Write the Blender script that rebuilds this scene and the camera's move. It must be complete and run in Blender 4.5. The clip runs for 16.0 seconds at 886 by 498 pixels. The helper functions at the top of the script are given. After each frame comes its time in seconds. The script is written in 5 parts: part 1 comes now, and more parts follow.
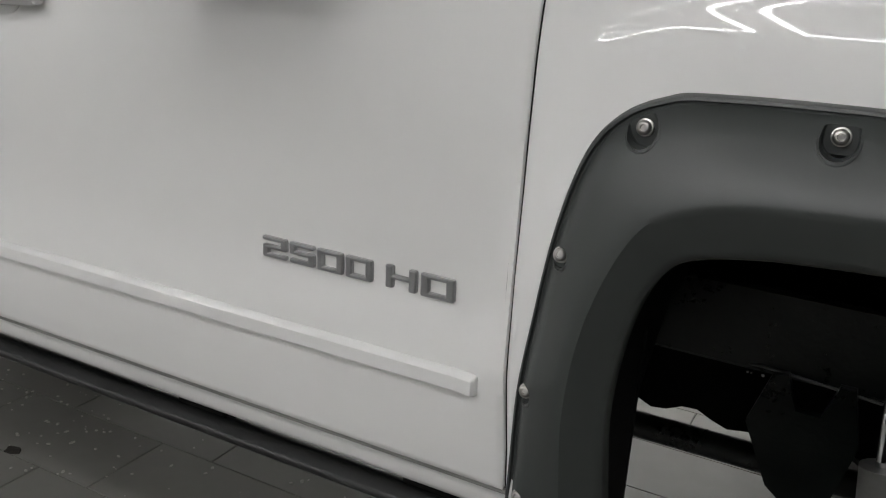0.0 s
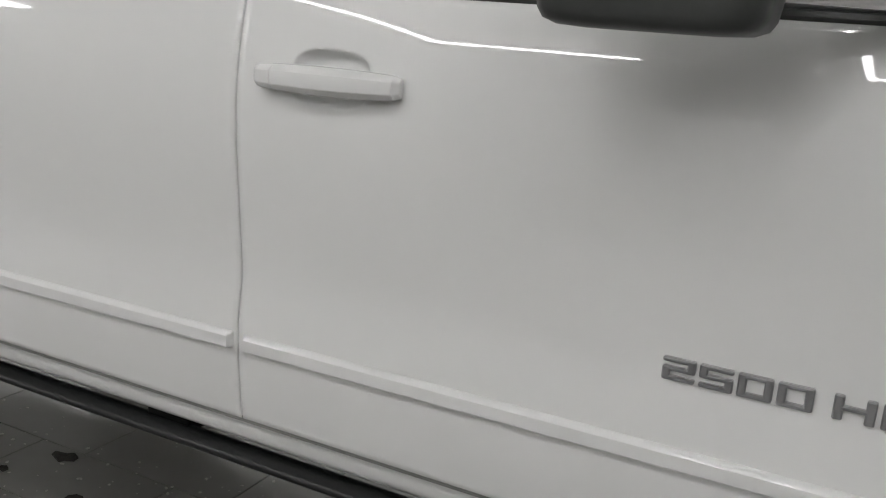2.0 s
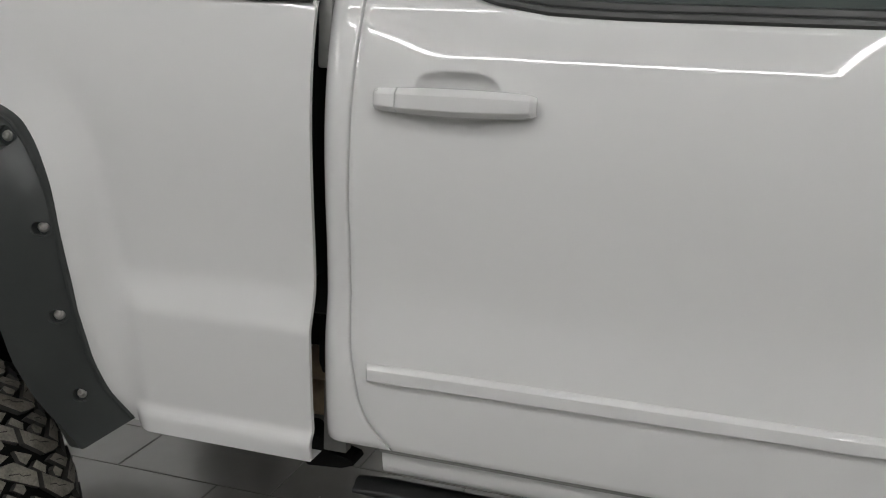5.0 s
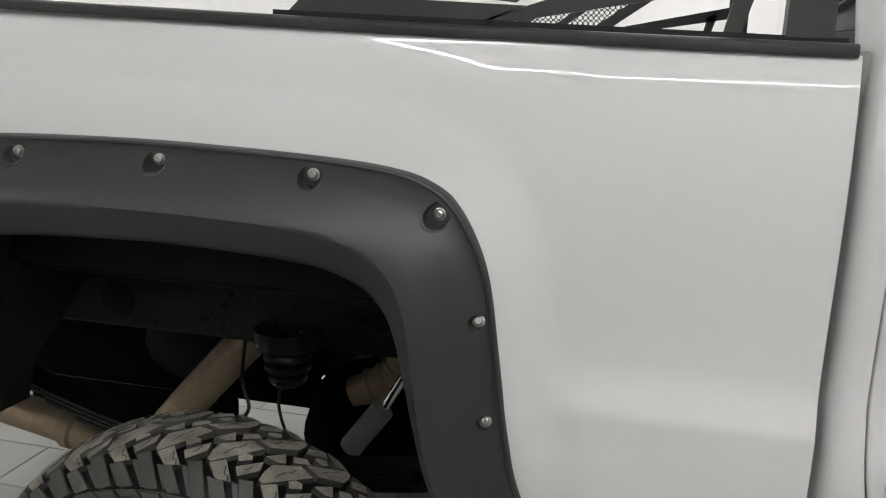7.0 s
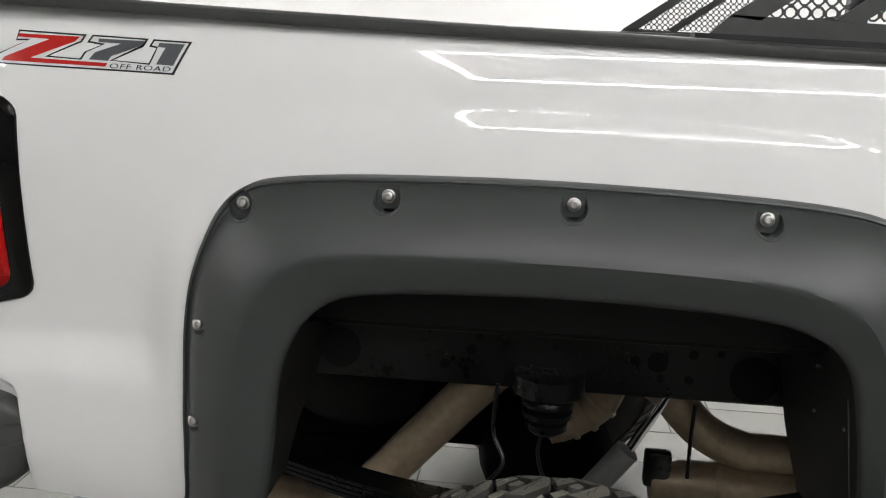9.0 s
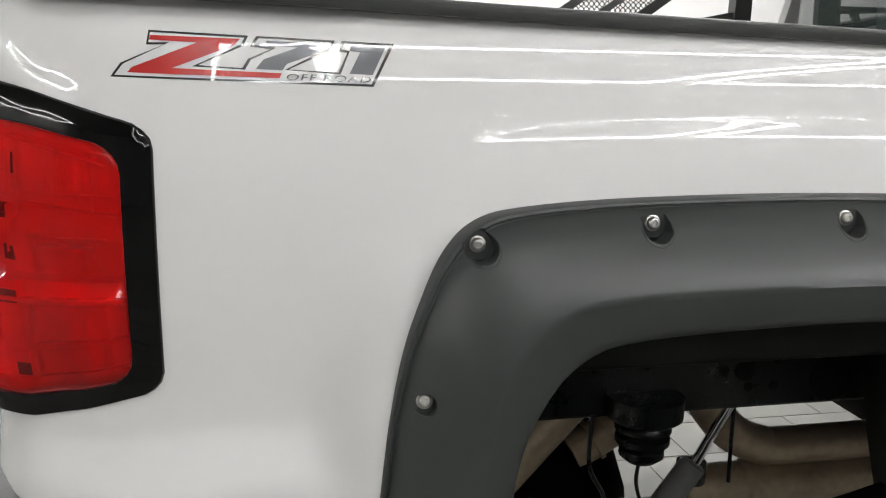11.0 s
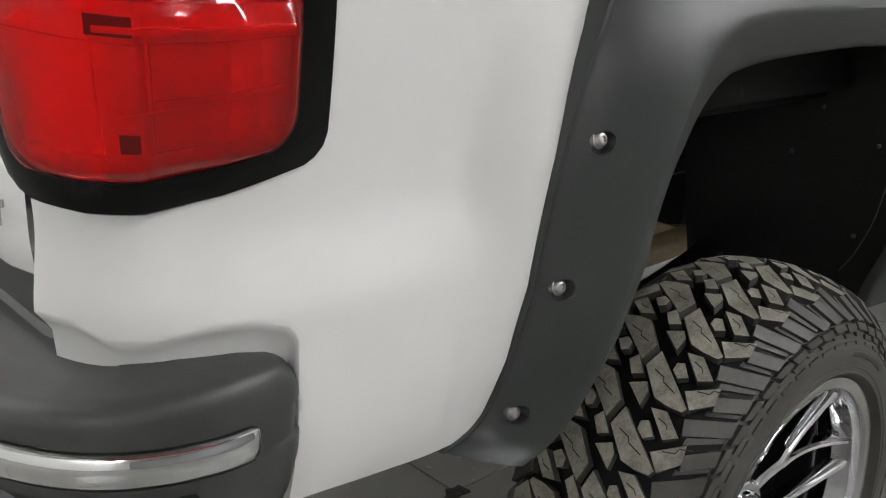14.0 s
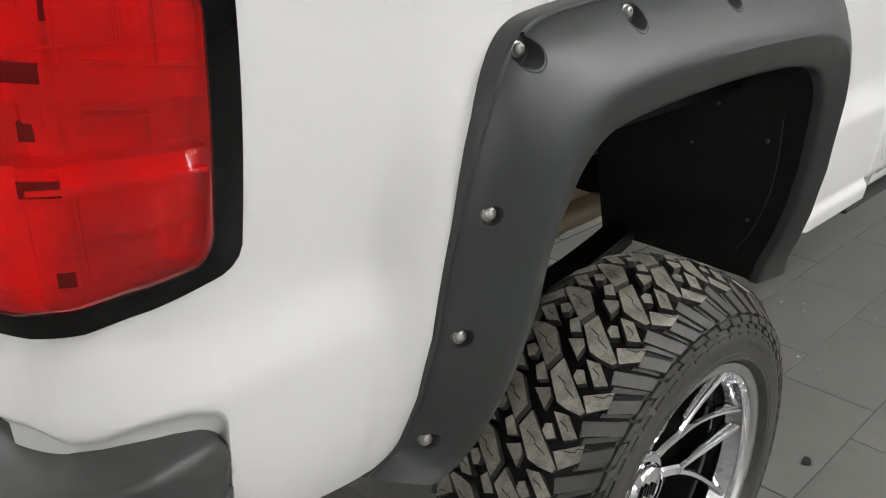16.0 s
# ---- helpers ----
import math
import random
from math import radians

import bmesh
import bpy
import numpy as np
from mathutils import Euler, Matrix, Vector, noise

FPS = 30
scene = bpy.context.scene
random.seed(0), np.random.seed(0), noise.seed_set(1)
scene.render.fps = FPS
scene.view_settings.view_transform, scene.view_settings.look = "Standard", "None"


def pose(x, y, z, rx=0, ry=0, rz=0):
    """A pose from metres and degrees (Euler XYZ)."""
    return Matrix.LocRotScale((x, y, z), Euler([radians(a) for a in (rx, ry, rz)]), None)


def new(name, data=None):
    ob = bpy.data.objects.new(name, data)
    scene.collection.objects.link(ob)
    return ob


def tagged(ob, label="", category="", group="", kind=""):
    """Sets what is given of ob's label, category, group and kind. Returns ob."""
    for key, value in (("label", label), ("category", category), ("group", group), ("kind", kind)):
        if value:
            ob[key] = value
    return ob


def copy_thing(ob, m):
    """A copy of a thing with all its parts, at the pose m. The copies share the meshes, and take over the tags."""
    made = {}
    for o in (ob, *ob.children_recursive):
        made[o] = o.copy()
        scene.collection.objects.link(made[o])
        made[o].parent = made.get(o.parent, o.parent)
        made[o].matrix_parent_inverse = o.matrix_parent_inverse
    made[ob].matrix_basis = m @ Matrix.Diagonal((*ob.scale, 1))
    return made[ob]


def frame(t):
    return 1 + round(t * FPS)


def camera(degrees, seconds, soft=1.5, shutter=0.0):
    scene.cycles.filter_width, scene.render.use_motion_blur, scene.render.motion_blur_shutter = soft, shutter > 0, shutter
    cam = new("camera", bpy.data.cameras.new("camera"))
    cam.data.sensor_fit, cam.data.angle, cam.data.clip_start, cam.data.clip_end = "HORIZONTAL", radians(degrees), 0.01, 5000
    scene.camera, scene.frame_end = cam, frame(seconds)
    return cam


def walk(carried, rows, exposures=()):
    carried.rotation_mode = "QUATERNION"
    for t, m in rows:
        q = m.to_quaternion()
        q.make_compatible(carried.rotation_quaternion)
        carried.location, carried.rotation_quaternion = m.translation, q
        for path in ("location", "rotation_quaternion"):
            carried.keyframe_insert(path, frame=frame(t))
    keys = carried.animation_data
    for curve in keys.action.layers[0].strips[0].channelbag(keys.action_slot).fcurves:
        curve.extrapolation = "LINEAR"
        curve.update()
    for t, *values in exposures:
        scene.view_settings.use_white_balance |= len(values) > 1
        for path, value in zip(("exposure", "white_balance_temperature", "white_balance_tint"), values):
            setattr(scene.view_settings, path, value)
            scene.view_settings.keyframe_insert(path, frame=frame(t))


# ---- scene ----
from mathutils.bvhtree import BVHTree

cam = camera(51.78, 16.0, soft=1.15)
PATH = [
    (0, 3.6702, -1.0233, 1.5389, 71.690, -3.367, 28.474),
    (0.5, 3.6000, -1.0848, 1.5415, 73.763, -3.473, 29.335),
    (1, 3.4688, -1.1356, 1.5176, 75.986, -4.274, 28.334),
    (1.5, 3.2619, -1.1721, 1.5273, 76.218, -4.338, 27.154),
    (2, 3.0735, -1.1775, 1.5388, 75.659, -3.953, 27.536),
    (2.5, 2.8539, -1.2457, 1.5488, 75.316, -3.453, 27.095),
    (3, 2.6531, -1.3201, 1.5478, 75.747, -3.532, 26.259),
    (3.2, 2.5692, -1.3214, 1.5414, 75.864, -3.469, 25.734),
    (5.3, 1.5504, -1.3816, 1.5271, 77.179, -2.076, 16.776),
    (5.5, 1.4578, -1.3479, 1.5197, 77.484, -1.877, 16.649),
    (6, 1.2296, -1.2914, 1.5437, 77.378, -1.781, 16.273),
    (6.5, 0.9833, -1.3311, 1.5476, 77.857, -1.910, 14.957),
    (7, 0.7968, -1.3576, 1.5814, 77.086, -1.790, 14.424),
    (7.5, 0.5992, -1.3404, 1.5673, 77.526, -1.622, 13.267),
    (8, 0.3951, -1.2944, 1.6036, 76.305, -1.257, 12.506),
    (8.5, 0.1860, -1.2869, 1.6104, 75.952, -1.386, 10.262),
    (9, -0.0579, -1.3252, 1.6064, 76.744, -1.922, 6.416),
    (9.5, -0.2327, -1.2978, 1.5831, 77.290, -1.933, 2.658),
    (10, -0.4229, -1.2196, 1.5918, 77.188, -1.597, -1.376),
    (12.5, -1.1278, -0.8668, 1.5648, 77.978, -1.362, -30.322),
    (13, -1.2412, -0.8047, 1.5467, 77.753, -1.405, -35.564),
    (13.5, -1.3365, -0.7154, 1.4663, 76.118, -1.880, -40.146),
    (14, -1.3317, -0.6464, 1.3504, 72.090, -2.288, -42.752),
    (14.5, -1.3066, -0.6083, 1.2387, 70.404, -2.151, -44.540),
    (15, -1.3086, -0.5979, 1.2865, 68.079, -1.798, -45.877),
    (15.5, -1.3543, -0.6476, 1.4550, 66.823, -1.571, -46.397),
    (16, -1.3386, -0.7170, 1.5653, 66.477, -1.382, -46.443),
]
EXPOSURES = [(0, -0.27), (1.5, -0.33), (2.5, -0.36), (3, -0.46), (5.5, -0.5), (6.5, -0.27), (7, -0.12), (8, 0.15), (9, 0.22), (10, 0.24), (12.5, 0.2), (13.5, 0.15), (14.5, 0.52), (15.5, 0.54), (16, 0.54)]
walk(cam, [(t, pose(*p)) for t, *p in PATH], EXPOSURES)

# ---- world and light ----
world = bpy.data.worlds.new("room_air")
world.use_nodes = True
world.node_tree.nodes["Background"].inputs[0].default_value = (0.8, 0.82, 0.85, 1)
world.node_tree.nodes["Background"].inputs[1].default_value = 0.05
scene.world = world
TUBE_POWER = 37.0
CEIL = 3.6


# ---- materials ----
def mat(name, color, rough=0.5, metal=0.0, noise_scale=0.0, vary=0.0, bump=0.0, bump_scale=200.0, coat=0.0,
        emit=0.0, rough_vary=0.0, trans=0.0, ior=1.45, spec=0.5):
    m = bpy.data.materials.new(name)
    m.use_nodes = True
    nt = m.node_tree
    b = nt.nodes["Principled BSDF"]
    b.inputs["Base Color"].default_value = (*color, 1)
    b.inputs["Roughness"].default_value = rough
    b.inputs["Metallic"].default_value = metal
    b.inputs["Coat Weight"].default_value = coat
    b.inputs["Coat Roughness"].default_value = 0.02
    b.inputs["Transmission Weight"].default_value = trans
    b.inputs["IOR"].default_value = ior
    b.inputs["Specular IOR Level"].default_value = spec
    if emit:
        b.inputs["Emission Color"].default_value = (*color, 1)
        b.inputs["Emission Strength"].default_value = emit
    if vary or bump or rough_vary:
        tc = nt.nodes.new("ShaderNodeTexCoord")
    if vary or rough_vary:
        n1 = nt.nodes.new("ShaderNodeTexNoise")
        n1.inputs["Scale"].default_value = noise_scale
        n1.inputs["Detail"].default_value = 6
        nt.links.new(tc.outputs["Object"], n1.inputs["Vector"])
        n2 = nt.nodes.new("ShaderNodeTexNoise")
        n2.inputs["Scale"].default_value = noise_scale * 7.3
        n2.inputs["Detail"].default_value = 4
        nt.links.new(tc.outputs["Object"], n2.inputs["Vector"])
        mx = nt.nodes.new("ShaderNodeMath")
        mx.operation = "MULTIPLY_ADD"
        mx.inputs[1].default_value = 0.4
        nt.links.new(n2.outputs["Fac"], mx.inputs[0])
        sc = nt.nodes.new("ShaderNodeMath")
        sc.operation = "MULTIPLY"
        sc.inputs[1].default_value = 0.6
        nt.links.new(n1.outputs["Fac"], sc.inputs[0])
        nt.links.new(sc.outputs[0], mx.inputs[2])
        if vary:
            rp = nt.nodes.new("ShaderNodeMapRange")
            rp.inputs["From Min"].default_value = 0.3
            rp.inputs["From Max"].default_value = 0.7
            rp.inputs["To Min"].default_value = 1 - vary
            rp.inputs["To Max"].default_value = 1 + vary
            nt.links.new(mx.outputs[0], rp.inputs["Value"])
            hs = nt.nodes.new("ShaderNodeVectorMath")
            hs.operation = "SCALE"
            hs.inputs[0].default_value = color
            nt.links.new(rp.outputs[0], hs.inputs["Scale"])
            nt.links.new(hs.outputs[0], b.inputs["Base Color"])
        if rough_vary:
            rr = nt.nodes.new("ShaderNodeMapRange")
            rr.inputs["From Min"].default_value = 0.3
            rr.inputs["From Max"].default_value = 0.7
            rr.inputs["To Min"].default_value = max(0.02, rough - rough_vary)
            rr.inputs["To Max"].default_value = min(1, rough + rough_vary)
            nt.links.new(mx.outputs[0], rr.inputs["Value"])
            nt.links.new(rr.outputs[0], b.inputs["Roughness"])
    if bump:
        n3 = nt.nodes.new("ShaderNodeTexNoise")
        n3.inputs["Scale"].default_value = bump_scale
        n3.inputs["Detail"].default_value = 3
        nt.links.new(tc.outputs["Object"], n3.inputs["Vector"])
        bp = nt.nodes.new("ShaderNodeBump")
        bp.inputs["Strength"].default_value = bump
        bp.inputs["Distance"].default_value = 0.002
        nt.links.new(n3.outputs["Fac"], bp.inputs["Height"])
        nt.links.new(bp.outputs[0], b.inputs["Normal"])
    return m


PAINT = mat("white_paint", (0.78, 0.78, 0.77), 0.5, coat=1.0, noise_scale=3, vary=0.008, spec=0.1)
FLARE = mat("flare_plastic", (0.036, 0.0405, 0.0390), 0.42, noise_scale=6, vary=0.05, bump=0.10, bump_scale=900, rough_vary=0.02, spec=0.65)
TRIM = mat("black_trim", (0.048, 0.050, 0.048), 0.38, noise_scale=9, vary=0.15, bump=0.12, bump_scale=700)
BOARD = mat("board_black", (0.012, 0.0125, 0.0125), 0.4, noise_scale=9, vary=0.15, bump=0.1, bump_scale=500)
GLOSSBLACK = mat("gloss_black", (0.002, 0.002, 0.002), 0.04, spec=0.35)
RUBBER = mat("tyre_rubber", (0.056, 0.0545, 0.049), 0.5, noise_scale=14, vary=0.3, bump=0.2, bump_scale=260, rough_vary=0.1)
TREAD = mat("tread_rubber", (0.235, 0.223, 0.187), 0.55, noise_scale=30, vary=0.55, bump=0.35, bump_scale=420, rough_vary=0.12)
# darker than CHROME: the barrel's dark reflections are put into colour and bumps
BARREL = mat("dark_reflection_chrome", (0.42, 0.42, 0.44), 0.10, 1.0, noise_scale=30, rough_vary=0.05, bump=0.9, bump_scale=28)
LIPMETAL = mat("brushed_lip", (0.62, 0.62, 0.61), 0.24, 1.0, noise_scale=10, rough_vary=0.04)
CHROME = mat("chrome", (0.82, 0.83, 0.84), 0.05, 1.0, noise_scale=8, rough_vary=0.02)
STEEL = mat("bolt_steel", (0.47, 0.46, 0.44), 0.36, 1.0, noise_scale=40, rough_vary=0.08)
BADGE = mat("badge_silver", (0.34, 0.34, 0.345), 0.34, 0.7)
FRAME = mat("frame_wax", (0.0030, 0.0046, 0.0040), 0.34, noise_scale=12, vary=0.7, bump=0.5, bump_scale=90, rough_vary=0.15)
# near-black plastic; also painted as shade on the tyre's groove floors
LINER = mat("liner_and_shade_black", (0.0036, 0.0037, 0.0034), 0.55, noise_scale=8, vary=0.3, bump=0.2, bump_scale=120, spec=0.25)
PIPE = mat("exhaust_pipe", (0.38, 0.30, 0.205), 0.45, 0.45, noise_scale=7, vary=0.3, bump=0.15, bump_scale=60, rough_vary=0.12)
SHOCK = mat("shock_grey", (0.22, 0.22, 0.21), 0.45, 0.2, noise_scale=10, vary=0.15)
GLASS = mat("tinted_glass", (0.05, 0.065, 0.06), 0.03, coat=1.0)


def lens_mat():
    m = bpy.data.materials.new("red_lens")
    m.use_nodes = True
    nt = m.node_tree
    nt.nodes.clear()
    out = nt.nodes.new("ShaderNodeOutputMaterial")
    mix = nt.nodes.new("ShaderNodeMixShader")
    tr = nt.nodes.new("ShaderNodeBsdfTransparent")
    gl = nt.nodes.new("ShaderNodeBsdfGlossy")
    fr = nt.nodes.new("ShaderNodeFresnel")
    tr.inputs["Color"].default_value = (1.0, 0.022, 0.02, 1)
    gl.inputs["Roughness"].default_value = 0.02
    fr.inputs["IOR"].default_value = 1.45
    haze = nt.nodes.new("ShaderNodeMixShader")
    df = nt.nodes.new("ShaderNodeBsdfDiffuse")
    df.inputs["Color"].default_value = (1.0, 0.03, 0.03, 1)
    haze.inputs[0].default_value = 0.11
    nt.links.new(tr.outputs[0], haze.inputs[1])
    nt.links.new(df.outputs[0], haze.inputs[2])
    nt.links.new(fr.outputs[0], mix.inputs[0])
    nt.links.new(haze.outputs[0], mix.inputs[1])
    nt.links.new(gl.outputs[0], mix.inputs[2])
    nt.links.new(mix.outputs[0], out.inputs["Surface"])
    return m


LENS = lens_mat()
REFLECT = mat("lamp_reflector", (0.95, 0.95, 0.95), 0.22)
# dark fill painted as shade in the lamp's openings and the tread's cuts
RECESSDARK = mat("recess_shade_dark", (0.02, 0.015, 0.015), 0.4)
WHITELENS = mat("white_lens", (0.46, 0.28, 0.27), 0.12)
# near-black: the deep shade under the truck is put into this colour
BLACKOUT = mat("underside_shade_black", (0.0012, 0.0012, 0.0012), 0.85, spec=0.08, noise_scale=5, vary=0.3)
RED = mat("decal_red", (0.50, 0.018, 0.015), 0.25, coat=0.6)
GREY = mat("decal_grey", (0.10, 0.105, 0.115), 0.28, 0.3, coat=0.6)
DWHITE = mat("decal_white", (0.72, 0.72, 0.72), 0.25, coat=0.6)
DBLACK = mat("decal_black", (0.012, 0.012, 0.012), 0.25, coat=0.6)
WALL = mat("wall_paint", (0.74, 0.735, 0.72), 0.7, noise_scale=0.8, vary=0.03, bump=0.08, bump_scale=60)
SOUTH = mat("grey_door_paint", (0.20, 0.20, 0.20), 0.5, noise_scale=1.2, vary=0.05)
CEILM = mat("ceiling_paint", (0.66, 0.66, 0.65), 0.8, noise_scale=0.9, vary=0.03)
TILE = mat("floor_tile", (0.20, 0.196, 0.182), 0.32, noise_scale=1.6, vary=0.10, bump=0.015, bump_scale=30, rough_vary=0.05)
GROUT = mat("grout", (0.07, 0.068, 0.064), 0.8, noise_scale=20, vary=0.2)
TUBE = mat("led_tube", (1.0, 0.99, 0.99), 0.5, emit=TUBE_POWER)
ALU = mat("lamp_housing", (0.7, 0.7, 0.7), 0.4, 0.6)


# ---- mesh helpers ----
def thing(name, label, category, loc=(0, 0, 0), group="", kind=""):
    ob = new(name)
    ob.location = loc
    ob.empty_display_size = 0.1
    return tagged(ob, label, category, group, kind)


def part(name, bm, material, parent=None, label="", smooth=True, angle=35):
    bmesh.ops.recalc_face_normals(bm, faces=bm.faces)
    me = bpy.data.meshes.new(name)
    lim = math.cos(radians(angle))
    for e in bm.edges:
        fs = e.link_faces
        if len(fs) == 2 and fs[0].normal.dot(fs[1].normal) < lim:
            e.smooth = False
    for f in bm.faces:
        f.smooth = smooth
    bm.to_mesh(me)
    bm.free()
    me.materials.append(material)
    ob = new(name, me)
    if parent is not None:
        ob.parent = parent
    if label:
        tagged(ob, label)
    return ob


def grid_into(bm, rows, close_v=False, close_u=False):
    vs = [[bm.verts.new(p) for p in r] for r in rows]
    n, k = len(vs), len(vs[0])
    for i in range(n if close_u else n - 1):
        a, b = vs[i], vs[(i + 1) % n]
        for j in range(k if close_v else k - 1):
            jj = (j + 1) % k
            bm.faces.new((a[j], a[jj], b[jj], b[j]))
    return vs


def box_into(bm, x0, x1, y0, y1, z0, z1, m=None):
    r = bmesh.ops.create_cube(bm, size=1)
    t = Matrix.Translation(((x0 + x1) / 2, (y0 + y1) / 2, (z0 + z1) / 2)) @ Matrix.Diagonal((x1 - x0, y1 - y0, z1 - z0, 1))
    bmesh.ops.transform(bm, matrix=(m @ t) if m else t, verts=r["verts"])
    return r["verts"]


def bevel_all(bm, w, seg=2, angle=30):
    es = [e for e in bm.edges if len(e.link_faces) == 2 and e.calc_face_angle(0) > radians(angle)]
    bmesh.ops.bevel(bm, geom=es, offset=w, segments=seg, profile=0.5, affect="EDGES", clamp_overlap=True)


def tube_into(bm, pts, rad, n=16, cap=True):
    """A round pipe along points; rad is a number or one per point."""
    pts = [Vector(p) for p in pts]
    rows = []
    up = Vector((0, 0, 1))
    prev = None
    for i, p in enumerate(pts):
        d = (pts[min(i + 1, len(pts) - 1)] - pts[max(i - 1, 0)]).normalized()
        if prev is None:
            a = d.cross(up if abs(d.z) < 0.9 else Vector((1, 0, 0))).normalized()
        else:
            a = (prev - d * prev.dot(d)).normalized()
        prev = a
        b = d.cross(a)
        r = rad[i] if isinstance(rad, (list, tuple)) else rad
        rows.append([p + r * (math.cos(2 * math.pi * k / n) * a + math.sin(2 * math.pi * k / n) * b) for k in range(n)])
    vs = grid_into(bm, rows, close_v=True)
    if cap:
        bm.faces.new(vs[0])
        bm.faces.new(vs[-1])


def smooth_line(pts, step):
    """Catmull-Rom through points, n samples per span."""
    p = [np.array(q, float) for q in pts]
    p = [2 * p[0] - p[1]] + p + [2 * p[-1] - p[-2]]
    out = []
    for i in range(1, len(p) - 2):
        for k in range(step):
            t = k / step
            a, b, c, d = p[i - 1], p[i], p[i + 1], p[i + 2]
            out.append(0.5 * (2 * b + (c - a) * t + (2 * a - 5 * b + 4 * c - d) * t * t + (3 * b - a - 3 * c + d) * t ** 3))
    out.append(p[-2])
    return out


def lathe_into(bm, profile, centre, axis="y", n=48, arc=(0, 2 * math.pi)):
    """Revolve (radius, along-axis) pairs round the y axis."""
    cx, cy, cz = centre
    rows = []
    for k in range(n):
        a = arc[0] + (arc[1] - arc[0]) * k / n
        rows.append([(cx + r * math.cos(a), cy + h, cz + r * math.sin(a)) for r, h in profile])
    grid_into(bm, rows, close_u=True)


def step(a, b, x):
    t = min(1.0, max(0.0, (x - a) / (b - a)))
    return t * t * (3 - 2 * t)


# ---- skin of the truck's side: depth inwards (y) over height, by the lean of the sheet ----
ZK = [0.70, 0.74, 0.79, 0.800, 0.808, 0.818, 0.826, 0.85, 0.95, 0.985, 1.005, 1.025, 1.055, 1.08, 1.10, 1.125, 1.20, 1.30, 1.40, 1.45, 1.50, 1.53, 1.56, 1.58, 1.62, 1.80]
LK = [-24, -24, -23, -23, -22, -21, -20, -15, -3, -2, -3, -3, 19, 19.5, 16, -5, -9, -5, 0, 4, 8.5, 10, 15, 22, 32, 34]
LF = [-20, -14, -6, 0, 34, 34, -9, -7, -4, -5, -4, 17, 17, 10, -1, -4, -6.5, -5, 0, 4, 8.5, 10, 15, 22, 32, 34]
LD = [-20, -14, -11, -10, -9, -9, -8, -7, -3, -1, 3, 8, 8, 2, -4, -4.6, -6.5, -4.5, 2.5, 7.5, 11, 13, 17, 24, 32, 34]
LN = [-24, -24, -23, -23, -22, -21, -20, -15, -4, -4, -4, -4, -4, -4, -5, -5.4, -6.5, -5, -1, 2, 6, 9, 14, 22, 32, 34]
ZS = np.linspace(0.70, 1.80, 1101)


def integrate(leans):
    s = np.tan(np.radians(np.interp(ZS, ZK, leans)))
    y = np.concatenate([[0], np.cumsum((s[1:] + s[:-1]) / 2 * (ZS[1] - ZS[0]))])
    return y - np.interp(1.42, ZS, y)


SKIN_KICK, SKIN_PLAIN, SKIN_DOOR, SKIN_FORE = integrate(LK), integrate(LN), integrate(LD), integrate(LF)
REAR_X, FRONT_X = 0.0, 3.86


# outlines of the flares on the side (x, z), and how far they lean in at the foot
R_OUT = [(-.672, .790), (-.628, .818), (-.612, .90), (-.600, 1.05), (-.592, 1.14), (-.578, 1.22), (-.557, 1.284), (-.528, 1.343), (-.490, 1.378), (-.430, 1.393), (-.28, 1.403),
         (-.02, 1.406), (.257, 1.397), (.390, 1.384), (.455, 1.362), (.490, 1.332), (.524, 1.276), (.546, 1.205), (.562, 1.09), (.580, .945), (.600, .845), (.640, .772)]
F_OUT = [(3.2394, 0.7169), (3.2498, 0.8155), (3.2661, 0.9888), (3.2852, 1.1117), (3.3056, 1.2337), (3.3342, 1.3272), (3.3706, 1.3745), (3.4139, 1.3972), (3.4632, 1.406), (3.6503, 1.4119), (3.95, 1.408), (4.22, 1.396), (4.34, 1.356), (4.42, 1.266), (4.46, 1.116), (4.47, 0.946), (4.48, 0.846)]


def rear_drop(x, z):
    d = float(np.interp(z, [0.69, 0.76, 0.83, 0.906, 0.957, 1.0, 1.056, 1.15, 1.28, 1.34, 1.38], [0.105, 0.085, 0.055, 0.031, 0.022, 0.013, 0.008, -0.002, -0.007, -0.004, 0.0]))
    return d - 0.008 * step(-0.40, -0.52, x) * step(1.1, 1.25, z)


def front_drop(x, z):
    return float(np.interp(z, [0.74, 0.83, 1.0, 1.15, 1.4], [0.075, 0.058, 0.022, 0.006, 0.0]))


ARCHES = []
for outline, drop in ((R_OUT, lambda x, z: rear_drop(0, z)), (F_OUT, front_drop)):
    ln = np.array(smooth_line(outline, 8))
    ARCHES.append((ln, ln[:, 0].min() - 0.2, ln[:, 0].max() + 0.2, drop))


# above the arch: a plateau under a soft ridge, by its lean at the distance from the flare
RIDGE_D = np.linspace(0, 0.135, 136)
RIDGE_F = np.tan(np.radians(np.interp(RIDGE_D, [0, 0.04, 0.065, 0.090, 0.101, 0.130], [4, 6, 8.5, 9.5, 0, 0])))
RIDGE_F = np.cumsum(RIDGE_F[::-1])[::-1]
RIDGE_F = (RIDGE_F - RIDGE_F[-1]) / (RIDGE_F[0] - RIDGE_F[-1])


